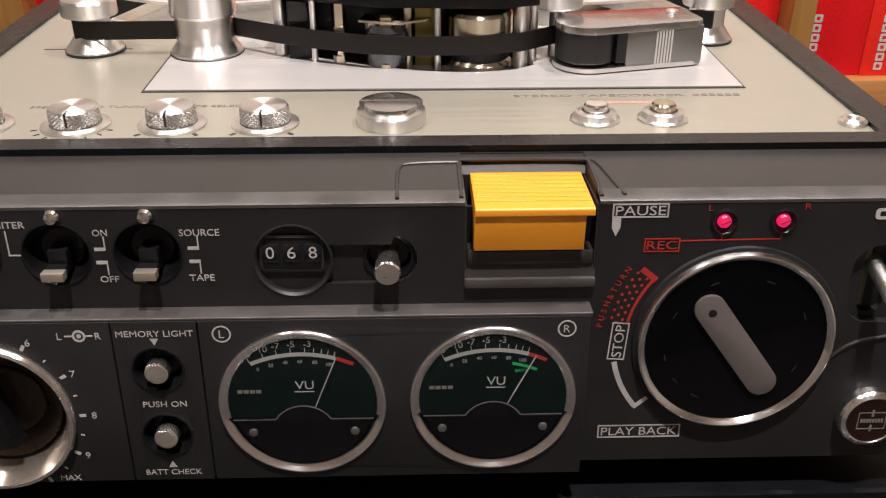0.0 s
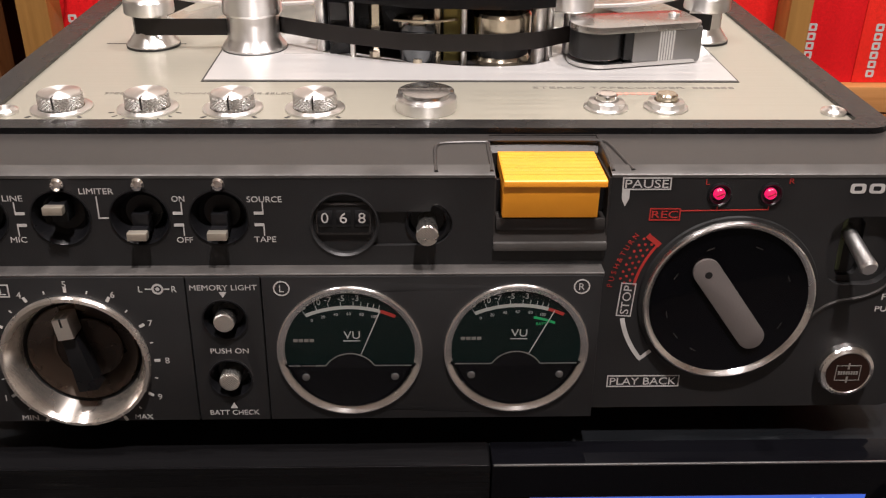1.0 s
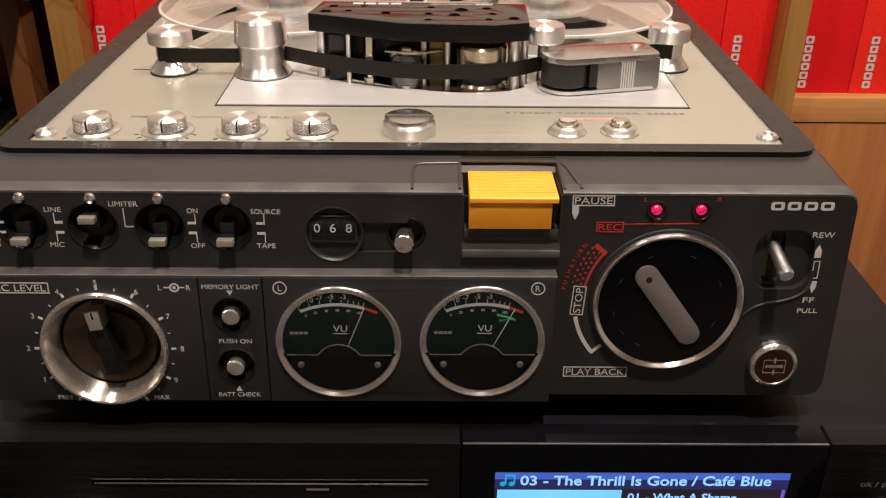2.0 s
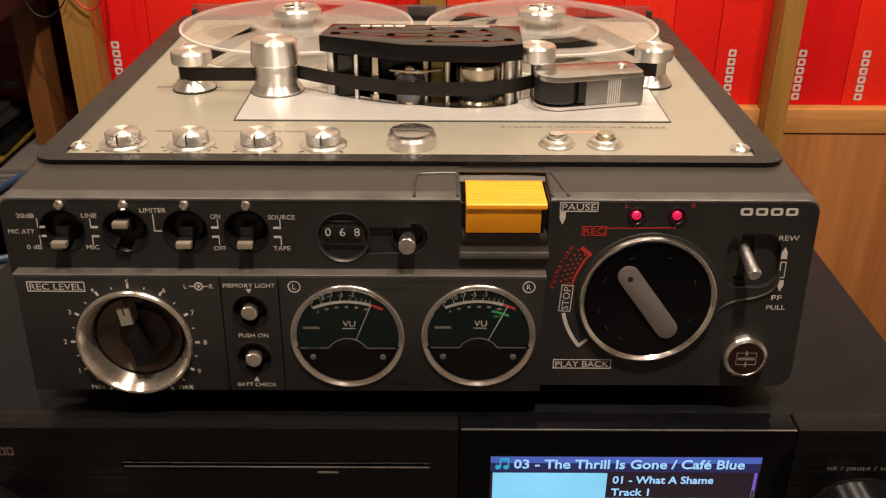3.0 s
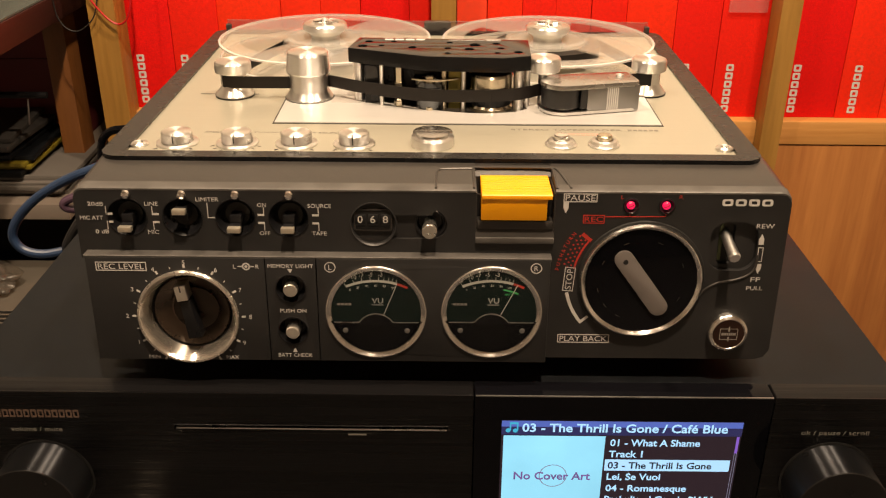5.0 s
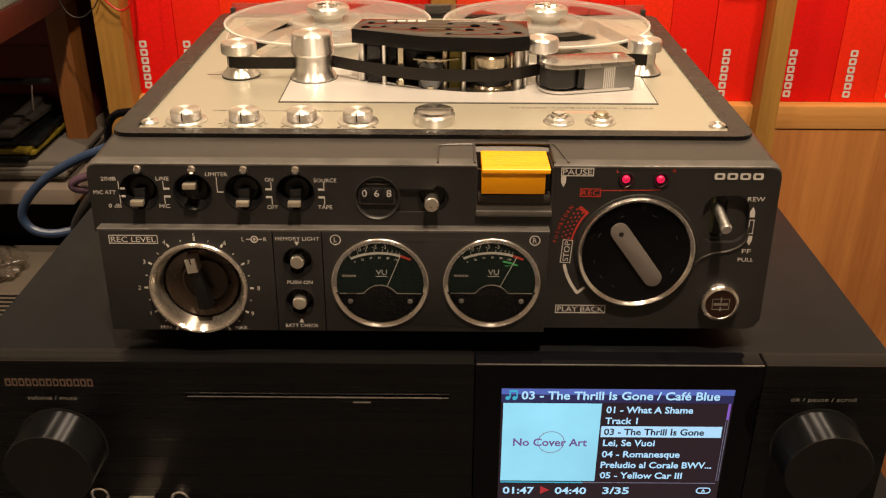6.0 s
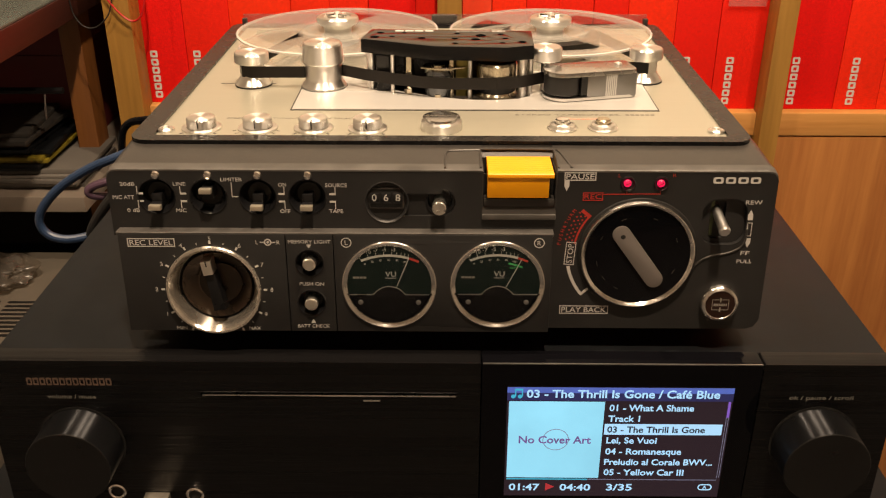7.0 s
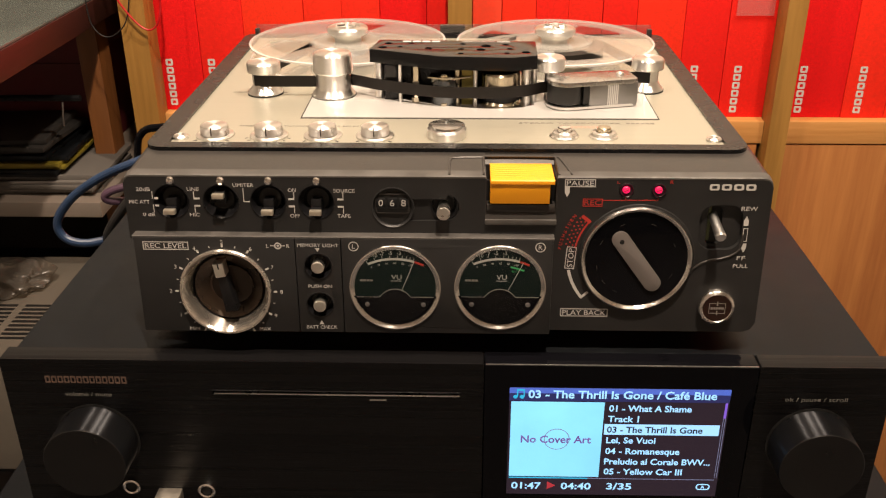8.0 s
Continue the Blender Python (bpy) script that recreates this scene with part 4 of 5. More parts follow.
# memory and battery buttons
for v in (55.1, 35.1):
    w = part("button_well", lathe([(6.7, 0), (6.7, 0.35), (6.2, 0.3), (5.2, -2.6), (4.6, -5.0), (0, -5.0)], (-57.7, v), LOW, 40), M_BLACK, rec)
    part("push_button", lathe([(3.0, -5), (3.1, 1.2), (3.0, 1.9), (2.5, 2.2), (0, 2.2)], (-57.7, v), LOW, 32), M_KNURL, w, "knurled silver push button")
letters("MEMORY LIGHT", -57.3, 65.7, 1.7, LOW, M_WHITE, rec, wide=19.2)
letters("PUSH ON", -57.2, 44.8, 1.7, LOW, M_WHITE, rec, wide=11.2)
letters("BATT CHECK", -57.4, 23.2, 1.7, LOW, M_WHITE, rec, wide=14.8)
part("print_mark", plate([(-58.7, 64.3), (-57.6, 62.4), (-56.5, 64.3)], [], 0.1, 0.16, LOW), M_WHITE, rec, smooth=0)
part("print_mark", plate([(-58.5, 24.7), (-56.3, 24.7), (-57.4, 26.8)], [], 0.1, 0.16, LOW), M_WHITE, rec, smooth=0)


def badge(ch, u, v):
    part("print_mark", plate(circle(u, v, 2.4, 28), [circle(u, v, 2.0, 28)], 0.1, 0.16, LOW), M_WHITE, rec, smooth=0)
    letters(ch, u, v, 2.2, LOW, M_WHITE, rec)


badge("L", -40.7, 65.3)
badge("R", 46.1, 65.5)


def vu_meter(cu, cv, batt, needle):
    DV = LOW @ Matrix.Translation((cu, cv, -0.12))  # dial surface at 0
    mt = part("vu_meter", lathe([(0, -5.2), (20.0, -5.2), (20.0, 0), (0, 0)], (0, 0), DV, 72), M_FACE, rec, "round level meter with dark green dial")
    part("meter_bezel", lathe([(21.7, -0.2), (21.7, 0.5), (21.5, 0.9), (21.1, 1.0), (20.7, 0.8), (19.3, -0.1), (19.2, -0.4)], (cu, cv), LOW, 96), M_RING, mt, "polished chrome bezel")
    ms = [(-18.6, -4.5), (-7.3, -4.5)] + list(reversed(circle(0, -8.7, 8.4, 14, 30, 150))) + [(7.3, -4.5), (18.6, -4.5)] + list(reversed(circle(0, 0, 18.9, 30, 193.5, 346.5)))
    part("meter_mask", plate(ms, [], 0.05, 0.9, DV, chamfer=0.12), M_GLOSS, mt)
    e = bmesh.new()
    strip((-18.2, -4.45), (-7.3, -4.45), 0.22, 0.85, 1.0, DV, e)
    strip((7.3, -4.45), (18.2, -4.45), 0.22, 0.85, 1.0, DV, e)
    arc_strip(0, -8.7, 8.25, 8.5, 30, 150, 0.85, 1.0, DV, 20, e)
    part("mask_edge", e, M_BRIGHT, mt, smooth=0)
    for dx in (-13.3, 13.3):
        part("mask_screw", lathe([(1.2, 0.8), (1.1, 1.3), (0.5, 1.5), (0, 1.5)], (dx, -8.3), DV, 16), M_SATIN, mt)
    py, R = -16.3, 31.0

    def on(r, a):
        return r * math.cos(radians(a)), py + r * math.sin(radians(a))

    part("scale_arc", arc_strip(0, py, R - 0.55, R + 0.55, 73.2, 114, 0.03, 0.08, DV), M_SCALE, mt, smooth=0)
    part("scale_arc", arc_strip(0, py, R - 0.5, R + 0.5, 64, 73, 0.03, 0.09, DV), M_REDPRINT, mt, smooth=0)
    t = bmesh.new()
    for a in (114, 107, 100.5, 94, 87.5, 83.5, 80, 77, 74):
        strip(on(R + 0.5, a), on(R + 1.9, a), 0.2, 0.03, 0.08, DV, t)
    part("scale_ticks", t, M_SCALE, mt, smooth=0)
    for w, a in (("20", 113.5), ("-10", 106.5), ("-7", 100), ("-5", 93.5), ("-3", 86.5)):
        letters(w, *on(R + 3.1, a), 1.8, DV, M_SCALE, mt, lift=0.03)
    for w, a in (("0", 112), ("20", 105), ("40", 97.5), ("60", 90), ("80", 82.5), ("100", 75)):
        letters(w, *on(R - 2.1, a), 0.95, DV, M_SCALE, mt, lift=0.03)
    letters("VU", 0.7, 5.5, 2.5, DV, M_SCALE, mt, wide=4.8, lift=0.03)
    part("scale_ticks", strip((-1.9, 3.5), (3.2, 3.5), 0.28, 0.03, 0.08, DV), M_SCALE, mt, smooth=0)
    for k in range(4):
        part("emblem_bar", box(-16.6 + k * 1.6, -15.3 + k * 1.6, 3.2, 4.2, 0.03, 0.08, 0, DV), M_DIMPRINT, mt, smooth=0)
    if batt:
        part("scale_arc", arc_strip(0, py, R - 4.0, R - 3.2, 66, 80, 0.03, 0.09, DV), M_GREENPRINT, mt, smooth=0)
        letters("BATT", *on(R - 5.2, 74), 0.9, DV, M_GREENPRINT, mt, lift=0.03)
    a = radians(needle)
    part("needle", strip((8.6 * math.cos(a), -9 + 8.6 * math.sin(a)), (24.6 * math.cos(a), -9 + 24.6 * math.sin(a)), 0.24, 0.5, 0.62, DV), M_WHITE, mt, smooth=0)
    gl = part("meter_glass", lathe([(19.9, 0.1), (17.5, 0.98), (12, 1.15), (0, 1.3)], (cu, cv), LOW, 64), M_GLASS, mt, "thin clear meter glass")
    gl.visible_shadow = False


vu_meter(-21.7, 44.3, False, 68)
vu_meter(27.8, 44.7, True, 64)

# ---------- deck ----------
DX0, DX1, DY0, DY1 = -135.2, 137.6, 38.8, 262.0
part("deck_gasket", plate(rounded(DX0 - 10.4, DX1 + 10.0, DY0 - 7.4, DY1 + 8, 9), [rounded(DX0, DX1, DY0, DY1, 1.5)], 99.0, 101.2, MM, chamfer=0.7), M_GASKET, rec, "black rubber gasket round the deck")
hole = [(-36, 121)] + [(-36 + (84 * i / 14), 121 - 24.2 * math.sin(math.pi * min(1, (i / 14) * 0.66)) + (8 * max(0, i / 14 - 0.76))) for i in range(1, 14)] + [(48.5, 104.5), (48.5, 134), (-36, 138)]
part("deck_plate", plate(rounded(DX0, DX1, DY0, DY1, 1.5), [hole], 98.4, 99.9, MM), M_DECK, rec, "champagne brushed aluminium deck plate", smooth=0)
part("card_edge", plate([(-76.8, 80.2), (113.0, 80.2), (113.0, 149), (-76.8, 149)], [hole], 99.9, 100.15, MM), M_BLACKPRINT, rec, smooth=0)
part("head_plate", plate([(-75.9, 81.0), (112.2, 81.0), (112.2, 148), (-75.9, 148)], [hole], 99.9, 100.5, MM), M_CARD, rec, "pale brushed aluminium head plate", smooth=0)
# Dark wall added to hide the bright deck behind the heads.
part("dark_well_backing", box(-38, 50, 134.5, 137.5, 91, 120.5, 0, MM), M_BLACK, rec, smooth=0)
# Near-black floor: the well's deep shade put into its colour.
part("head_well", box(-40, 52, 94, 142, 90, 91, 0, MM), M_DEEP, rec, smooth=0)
part("grey_label", box(-52, -37, 113, 127, 100.5, 100.6, 0, MM), mat("grey_film", (0.42, 0.40, 0.38), 0.4, 0.3), rec, smooth=0)
DKM = Matrix.Translation((0, 0, 0.100)) @ MM
for x, mark in ((-115.4, 0), (-88.0, 1), (-60.8, 2), (-34.4, 3)):
    fl = part("knob_flange", lathe([(9.6, 0), (9.6, 0.6), (8.8, 0.9), (7.2, 0.9)], (x, 52.2), DKM, 40), M_ALU, rec)
    part("deck_knob", knurled_band(7.05, 0.8, 5.3, (x, 52.2), DKM), M_BRIGHT, fl, "diamond-knurled silver knob", smooth=0)
    part("knob_top", lathe([(6.9, 5.2), (6.5, 5.7), (5.9, 5.9), (0, 5.9)], (x, 52.2), DKM, 64), M_ALU, fl, "turned silver knob top")
    part("knob_line", box(x - 0.25, x + 0.25, 44.8, 47.5, 2.0, 5.9, 0, DKM), M_BLACKPRINT, fl, smooth=0)
    dm = bmesh.new()
    for a in ((225, 270, 315) if mark != 1 else (200, 220, 240, 270, 300, 320, 340)):
        aa = radians(a)
        strip((x + 10.4 * math.cos(aa), 52.2 + 10.4 * math.sin(aa)), (x + 12.2 * math.cos(aa), 52.2 + 12.2 * math.sin(aa)), 1.0 if mark != 1 else 0.5, -0.08, 0.04, DKM, dm)
    part("print_mark", dm, M_BLACKPRINT, rec, smooth=0)
DK = dict(m=DKM, parent=rec, lift=-0.05)
letters("SPEED", -101.8, 67.5, 1.9, material=M_DECKPRINT, wide=9, **DK)
letters("SPEED TUNING", -82, 67.5, 1.9, material=M_DECKPRINT, wide=24, **DK)
letters("TAPE SELECT", -51.5, 67.5, 1.9, material=M_DECKPRINT, wide=21, **DK)
letters("STEREO TAPECORDER", 65.2, 74.2, 2.0, material=M_DECKPRINT, wide=53, **DK)
bars(94.5, 109, 73.2, 75.2, 6, DKM, M_DECKPRINT, rec, lift=-0.05)
bars(60, 80, 67.0, 68.6, 9, DKM, M_PINKPRINT, rec, lift=-0.05)
cap = part("round_release", lathe([(9.8, 0), (9.9, 3.6), (9.6, 4.2), (7.0, 4.25), (0, 4.25)], (1.5, 52.6), DKM, 64), M_ALU, rec, "round silver release button")
crown = circle(1.5, 52.6, 9.3, 24, 12, 168) + circle(1.5, 52.6, 7.6, 28, 168, 372)
part("release_top", plate(crown, [], 4.0, 5.9, DKM, chamfer=0.25), M_CAST, cap, "raised flat button top notched at both sides")
for x in (60.4, 80.1):
    nt = part("jack_nut", lathe([(7.4, 0), (7.4, 0.5), (6.6, 0.8), (6.2, 0.8), (6.0, 2.4), (4.2, 2.8), (4.0, 2.0)], (x, 53.5), DKM, 12), M_ALU, rec, "silver button nut")
    part("push_button", lathe([(3.5, 0.8), (3.5, 4.4), (3.0, 5.0), (0, 5.1)], (x, 53.5), DKM, 28), M_CHROME if x < 70 else M_GOLDISH, nt)
for x in (-131.8, 133.9):
    part("screw", lathe([(4.0, 0), (4.0, 0.9), (3.0, 1.6), (1.8, 1.6), (1.5, 0.6), (0, 0.6)], (x, 48.4), DKM, 24), M_ALU, rec, "silver deck screw")
for p, q in (((-123, 128.2), (-92, 128.2)), ((104, 137.6), (123.5, 137.6))):
    part("print_mark", strip(p, q, 0.7, -0.08, 0.02, DKM), M_BLACKPRINT, rec, smooth=0)

# tape guides
part("tape_guide", lathe([(0, 0.7), (10.0, 0.7), (10.0, 1.3), (9.4, 1.7), (6.6, 5.6), (6.4, 6.0), (6.4, 12.6), (9.3, 12.9), (9.5, 13.4), (9.4, 17.6), (8.8, 18.4), (7.4, 18.6), (0, 18.6)], (-104.3, 126.5), DKM, 56), M_ALU, rec, "turned silver tape guide")
part("tape_guide", lathe([(0, 0.7), (9.8, 0.7), (9.8, 1.3), (9.2, 1.7), (6.6, 5.6), (6.4, 6.0), (6.4, 12.6), (9.0, 12.9), (9.2, 13.4), (9.1, 18.0), (8.5, 18.8), (7.2, 19.0), (0, 19.0)], (115.0, 136.0), DKM, 56), M_ALU, rec, "turned silver tape guide")
part("scrape_roller", lathe([(0, 0.7), (12.4, 0.7), (12.4, 1.5), (12.1, 1.9), (10.3, 4.4), (9.9, 5.4), (9.9, 13.6), (11.1, 14.0), (11.4, 14.8), (10.6, 23.8), (10.0, 24.8), (9.0, 25.1), (0, 25.3)], (-64.2, 122.5), DKM, 64), M_ALU, rec, "large turned silver roller")

# Black rings added as the dark shadow line under guides and roller.
for x, y, r in ((-104.3, 126.5, 10.3), (115.0, 136.0, 10.1), (-64.2, 122.5, 12.8)):
    part("base_shadow_ring", lathe([(0, -0.05), (r, -0.05), (r, 0.75), (0, 0.75)], (x, y), DKM, 48), M_RUBBER, rec, "thin black ring standing in for the shadow under a guide")

# head assembly
slab = [(-42.6, 117.5), (-38.6, 139.5), (50.2, 136.0), (49.4, 104.0), (35.2, 99.0), (-2.6, 101.6)]
holes = ((-33, 131, 1.9), (-35.5, 121.5, 2.4), (-26, 122.5, 1.4), (-20, 131, 1.4), (-10, 119, 2.0), (9, 129.5, 1.6), (8, 118, 1.7), (8, 108, 1.5), (22, 125, 2.8), (19, 116.5, 2.4), (33, 128, 1.8), (33, 109, 1.5), (43.5, 111, 2.2), (35, 118.5, 1.6))
hc = part("head_cover", plate(slab, [circle(x, y, r, 20) for x, y, r in holes], 120.6, 128.0, MM, chamfer=0.35), M_COVER, rec, "black head cover plate with screw holes")
for x, y, r in holes:
    part("cover_screw", lathe([(r * 0.8, 121), (r * 0.8, 125), (0, 125)], (x, y), MM, 16), M_GOLDISH, hc)
bars(-25, -4, 133.5, 136.5, 4, MM, M_WHITE, hc, gap=0.18, lift=128.05)
letters("FERRITE & FERRITE HEAD", 18, 134.4, 1.6, MM, M_WHITE, hc, wide=18.4, lift=128.05)
letters("F&F", 32.0, 134.4, 1.6, MM, M_WHITE, hc, wide=5.4, lift=128.05)
outline_box(28.4, 35.6, 133.0, 135.8, 0.4, MM, M_WHITE, hc, lift=128.05)
for x, y, r, m in ((-37.4, 118.6, 2.5, M_ALU), (-25.4, 110.0, 1.1, M_ALU), (16.0, 103.6, 1.2, M_ALU), (44.0, 106.5, 2.5, M_ALU), (48.4, 110, 1.6, M_ALU), (6.2, 106, 1.5, M_GOLDISH)):
    part("support_post", lathe([(r, 92), (r, 121), (0, 121)], (x, y), MM, 20), m, rec, "slim bright metal post")
part("erase_head", box(-34.5, -26.5, 113.2, 124, 91, 120, 0.8, MM), M_BLACK, rec, "black erase head block")
part("head_block", box(-33.8, -27.4, 112.4, 114, 113.5, 120, 0.4, MM), M_RUBBER, rec)
part("hex_guide", lathe([(0, 92), (2.6, 92), (2.6, 103), (1.6, 104), (1.6, 109), (3.0, 110), (3.2, 113), (2.6, 113.2), (2.6, 120.6)], (-16.6, 109.4), MM, 6), M_GOLDISH, rec, "small hexagonal tape guide")
hd = part("record_head", lathe([(0, 91), (7.0, 91), (7.2, 101), (7.6, 104), (7.6, 112), (6.6, 114), (0, 114)], (-0.5, 108.4), MM, 40), mat("blue_grey_head_metal", (0.16, 0.17, 0.18), 0.25, 0.9), rec, "dark polished record head")
part("head_spring", plate([(-10, 104.5), (3, 100.6), (8, 103), (14, 106), (12, 112), (-8, 113)], [], 115.2, 116.0, MM, chamfer=0.2), M_GOLDISH, hd)
part("head_nut", lathe([(3.6, 114), (3.6, 116.8), (2.6, 117.6), (0, 117.6)], (-1, 106.6), MM, 6), M_GOLDISH, hd)
part("head_shell", lathe([(0, 103.0), (6.0, 103.0), (7.0, 104.4), (7.0, 110.6), (6.2, 112.4), (0, 112.4)], (-0.5, 109.6), MM, 8), M_SATIN, hd, "dark faceted head shell")
for dx in (-5.2, 4.6):
    part("head_nut", lathe([(2.3, 112.2), (2.3, 115.0), (1.6, 115.4), (0, 115.4)], (-0.5 + dx, 107.2), MM, 6), M_BRIGHT, hd)
part("head_screw", lathe([(0, 92), (2.0, 92), (2.0, 102), (0, 102)], (-1, 102.4), MM, 20), M_GOLDISH, hd)
part("head_shield", box(8.5, 15, 108, 118, 92, 119, 0.5, MM), mat("olive_brass", (0.30, 0.26, 0.08), 0.3, 0.9), rec)
for z0, z1 in ((91.5, 102.4), (109.8, 118.4)):
    part("play_head_can", lathe([(0, z0), (11.0, z0), (11.6, z0 + 0.8), (11.6, z1 - 1.6), (10.8, z1 - 0.4), (9.6, z1), (0, z1)], (30.0, 111.4), MM, 56), M_GOLDISH, rec, "nickel silver play head can")
part("play_head", lathe([(10.6, 102), (10.6, 110)], (30.0, 111.6), MM, 40), M_BLACK, rec)

# capstan and pinch roller
part("capstan_cap", lathe([(0, 100), (2.4, 100), (2.4, 117), (8.2, 117.4), (8.6, 118), (8.6, 123.6), (7.9, 124.4), (0, 124.6)], (57.0, 116.0), MM, 48), M_ALU, rec, "silver capstan cap")
PB = Matrix.Translation((0.0655, 0.1035, 0)) @ Matrix.Rotation(radians(12), 4, "Z") @ MM
pa = part("pinch_arm", plate(circle(0, 0, 10.8, 24, 90, 270) + rounded(20, 38, -9.5, 9.5, 3.5)[-7:] + rounded(20, 38, -9.5, 9.5, 3.5)[:7], [], 113.6, 116.0, PB, chamfer=0.6), M_CAST, rec, "brushed silver pinch roller arm")
part("arm_base", plate(circle(0, 0, 10.8, 24, 90, 270) + rounded(20, 38, -9.5, 9.5, 3.5)[-7:] + rounded(20, 38, -9.5, 9.5, 3.5)[:7], [], 101.0, 102.4, PB, chamfer=0.4), M_BRIGHT, pa)
part("arm_body", box(10.2, 38.05, -9.55, 9.55, 100.9, 114.6, 1.6, PB), M_SATIN, pa)
part("roller_pocket", box(7.0, 10.4, -9.3, 9.3, 103.4, 113.6, 0.2, PB), M_DEEP, pa, smooth=0)
for i in range(6):
    part("arm_groove", box(20.6 + i * 1.05, 21.2 + i * 1.05, -9.75, -9.2, 102.0, 113.6, 0, PB), M_WHITE, pa, smooth=0)
part("pinch_roller", lathe([(0, 103.5), (9.8, 103.5), (10.2, 104), (10.2, 113), (9.8, 113.5), (0, 113.5)], (0, 0), PB, 56), M_RUBBER, pa, "black rubber pinch roller")
part("arm_screw", lathe([(2.2, 116), (2.1, 116.8), (0, 117)], (31, 2), PB, 16), M_ALU, pa)


# ---------- reels and tape ----------
def tape_reel(cx, cy, turn, pack, label):
    r = thing("tape_reel", (cx, cy, 0.103), label, "tape reel", "reels on the deck")
    R = Matrix.Translation((cx, cy, 0)) @ Matrix.Rotation(radians(turn), 4, "Z") @ MM
    wins = []
    for k in range(3):
        a = k * 120
        wins.append(circle(0, 0, 50, 12, a, a + 46) + list(reversed(circle(0, 0, 25, 12, a + 6, a + 40))))
    for z0, z1 in ((102.6, 103.6), (112.2, 113.2)):
        fl = part("flange", plate(circle(0, 0, 62.4, 96), wins + [circle(0, 0, 4, 16)], z0, z1, R, chamfer=0.25), M_REEL, r, "clear plastic reel flange")
        part("flange_rim", lathe([(61.4, z0 - 0.2), (62.6, z0), (62.6, z1), (61.4, z1 + 0.3)], (0, 0), R, 96), M_REELRIM, fl)
    part("hub", lathe([(22, 103.4), (22, 112.4)], (0, 0), R, 64), M_REELRIM, r)
    part("hub_rib", lathe([(24.6, 113.2), (24.6, 114.0), (21.5, 114.2), (21.5, 113.2)], (0, 0), R, 64), M_REEL, r)
    part("tape_pack", lathe([(22.2, 104.4), (pack, 104.4), (pack, 110.9), (22.2, 110.9)], (0, 0), R, 72), M_TAPE, r, "wound dark tape")
    hb = thing("reel_lock", (cx, cy, 0.114), "turned silver locking hub holding a reel", "reel hub", "reel hubs")
    part("lock_body", lathe([(0, 100), (8.5, 100), (8.5, 114), (9, 115.2), (12.4, 117.6), (13, 118.2), (13, 120.6), (12.2, 121.4), (8.4, 121.6), (7.6, 120.6), (0, 120.6)], (0, 0), R, 64), M_ALU, hb)
    for k in range(3):
        part("lock_wing", box(1.0, 6.8, -1.3, 1.3, 120.4, 123.4, 0.6, R @ Matrix.Rotation(radians(120 * k + 20), 4, "Z")), M_CHROME, hb)
    part("lock_pin", lathe([(2.2, 120.4), (2.2, 124), (0, 124.4)], (0, 0), R, 16), M_ALU, hb)


tape_reel(-0.0650, 0.2020, 62, 25.5, "clear plastic tape reel holding a little dark tape")
tape_reel(0.0672, 0.2010, 20, 31, "clear plastic tape reel holding more dark tape")
tape = thing("magnetic_tape", (0, 0.11, 0.103), "dark magnetic tape threaded past guides and heads", "tape")
path = [(-0.0895, 0.196), (-0.1112, 0.1270), (-0.1090, 0.1217), (-0.1043, 0.1198), (-0.0740, 0.1205), (-0.0690, 0.1295), (-0.0600, 0.1300), (-0.0540, 0.1245), (-0.0400, 0.1155), (-0.026, 0.1082), (-0.0080, 0.1010), (0.008, 0.0986), (0.030, 0.0992), (0.044, 0.1030), (0.0560, 0.1118), (0.0620, 0.1160), (0.1080, 0.1315), (0.1150, 0.1294), (0.1205, 0.1330), (0.1215, 0.1365), (0.0975, 0.2060)]
part("supply_run", ribbon(path[:13], 0.1056, 0.1119), M_TAPE, tape)
part("take_up_run", ribbon(path[12:], 0.1056, 0.1119), M_TAPE, tape)
part("lid_hinge_strip", box(-138, 140, 266, 268, 100, 108.4, 0.3, MM), M_SMOKE, rec, "smoky acrylic hinge strip")
for x in (-137.5, 139.5):
    part("hinge_end", box(x - 1.6, x + 1.6, 265, 269, 100, 105.5, 0.5, MM), M_CASE, rec)
part("rear_handle", box(-8, 10, 268, 276, 100, 107, 1.0, MM), M_BLACK, rec)

# ---------- shelves and binders ----------
SHZ = -0.1205
SHL = -0.1135
shelf = thing("wall_shelf", (0, 0.9, -0.80), "honey oak wall shelving with cupboard doors below", "shelving")
part("shelf_board", box(-0.385, -0.012, 0.752, 1.10, SHL - 0.030, SHL, 0.0015), M_WOODH, shelf)
part("shelf_board", box(0.0, 1.5, 0.752, 1.10, SHZ - 0.030, SHZ, 0.0015), M_WOODH, shelf)
# Shelving ends here, out of view, so the pale wall reflects above it.
part("shelf_board", box(-0.385, 1.5, 0.769, 1.10, 0.24, 0.27, 0.0015), M_WOODH, shelf)
part("back_board", box(-0.409, 1.5, 1.10, 1.112, -0.80, 0.27), M_DOOR, shelf)
for x0, x1 in ((-0.409, -0.377), (-0.012, 0.017), (0.390, 0.414), (0.80, 0.83), (1.2, 1.23)):
    part("upright", box(x0, x1, 0.728, 0.765, -0.80, 0.27, 0.0015), M_WOOD, shelf)
part("side_panel", box(-0.409, -0.390, 0.765, 1.1, -0.80, 0.27, 0.001), M_WOOD, shelf)
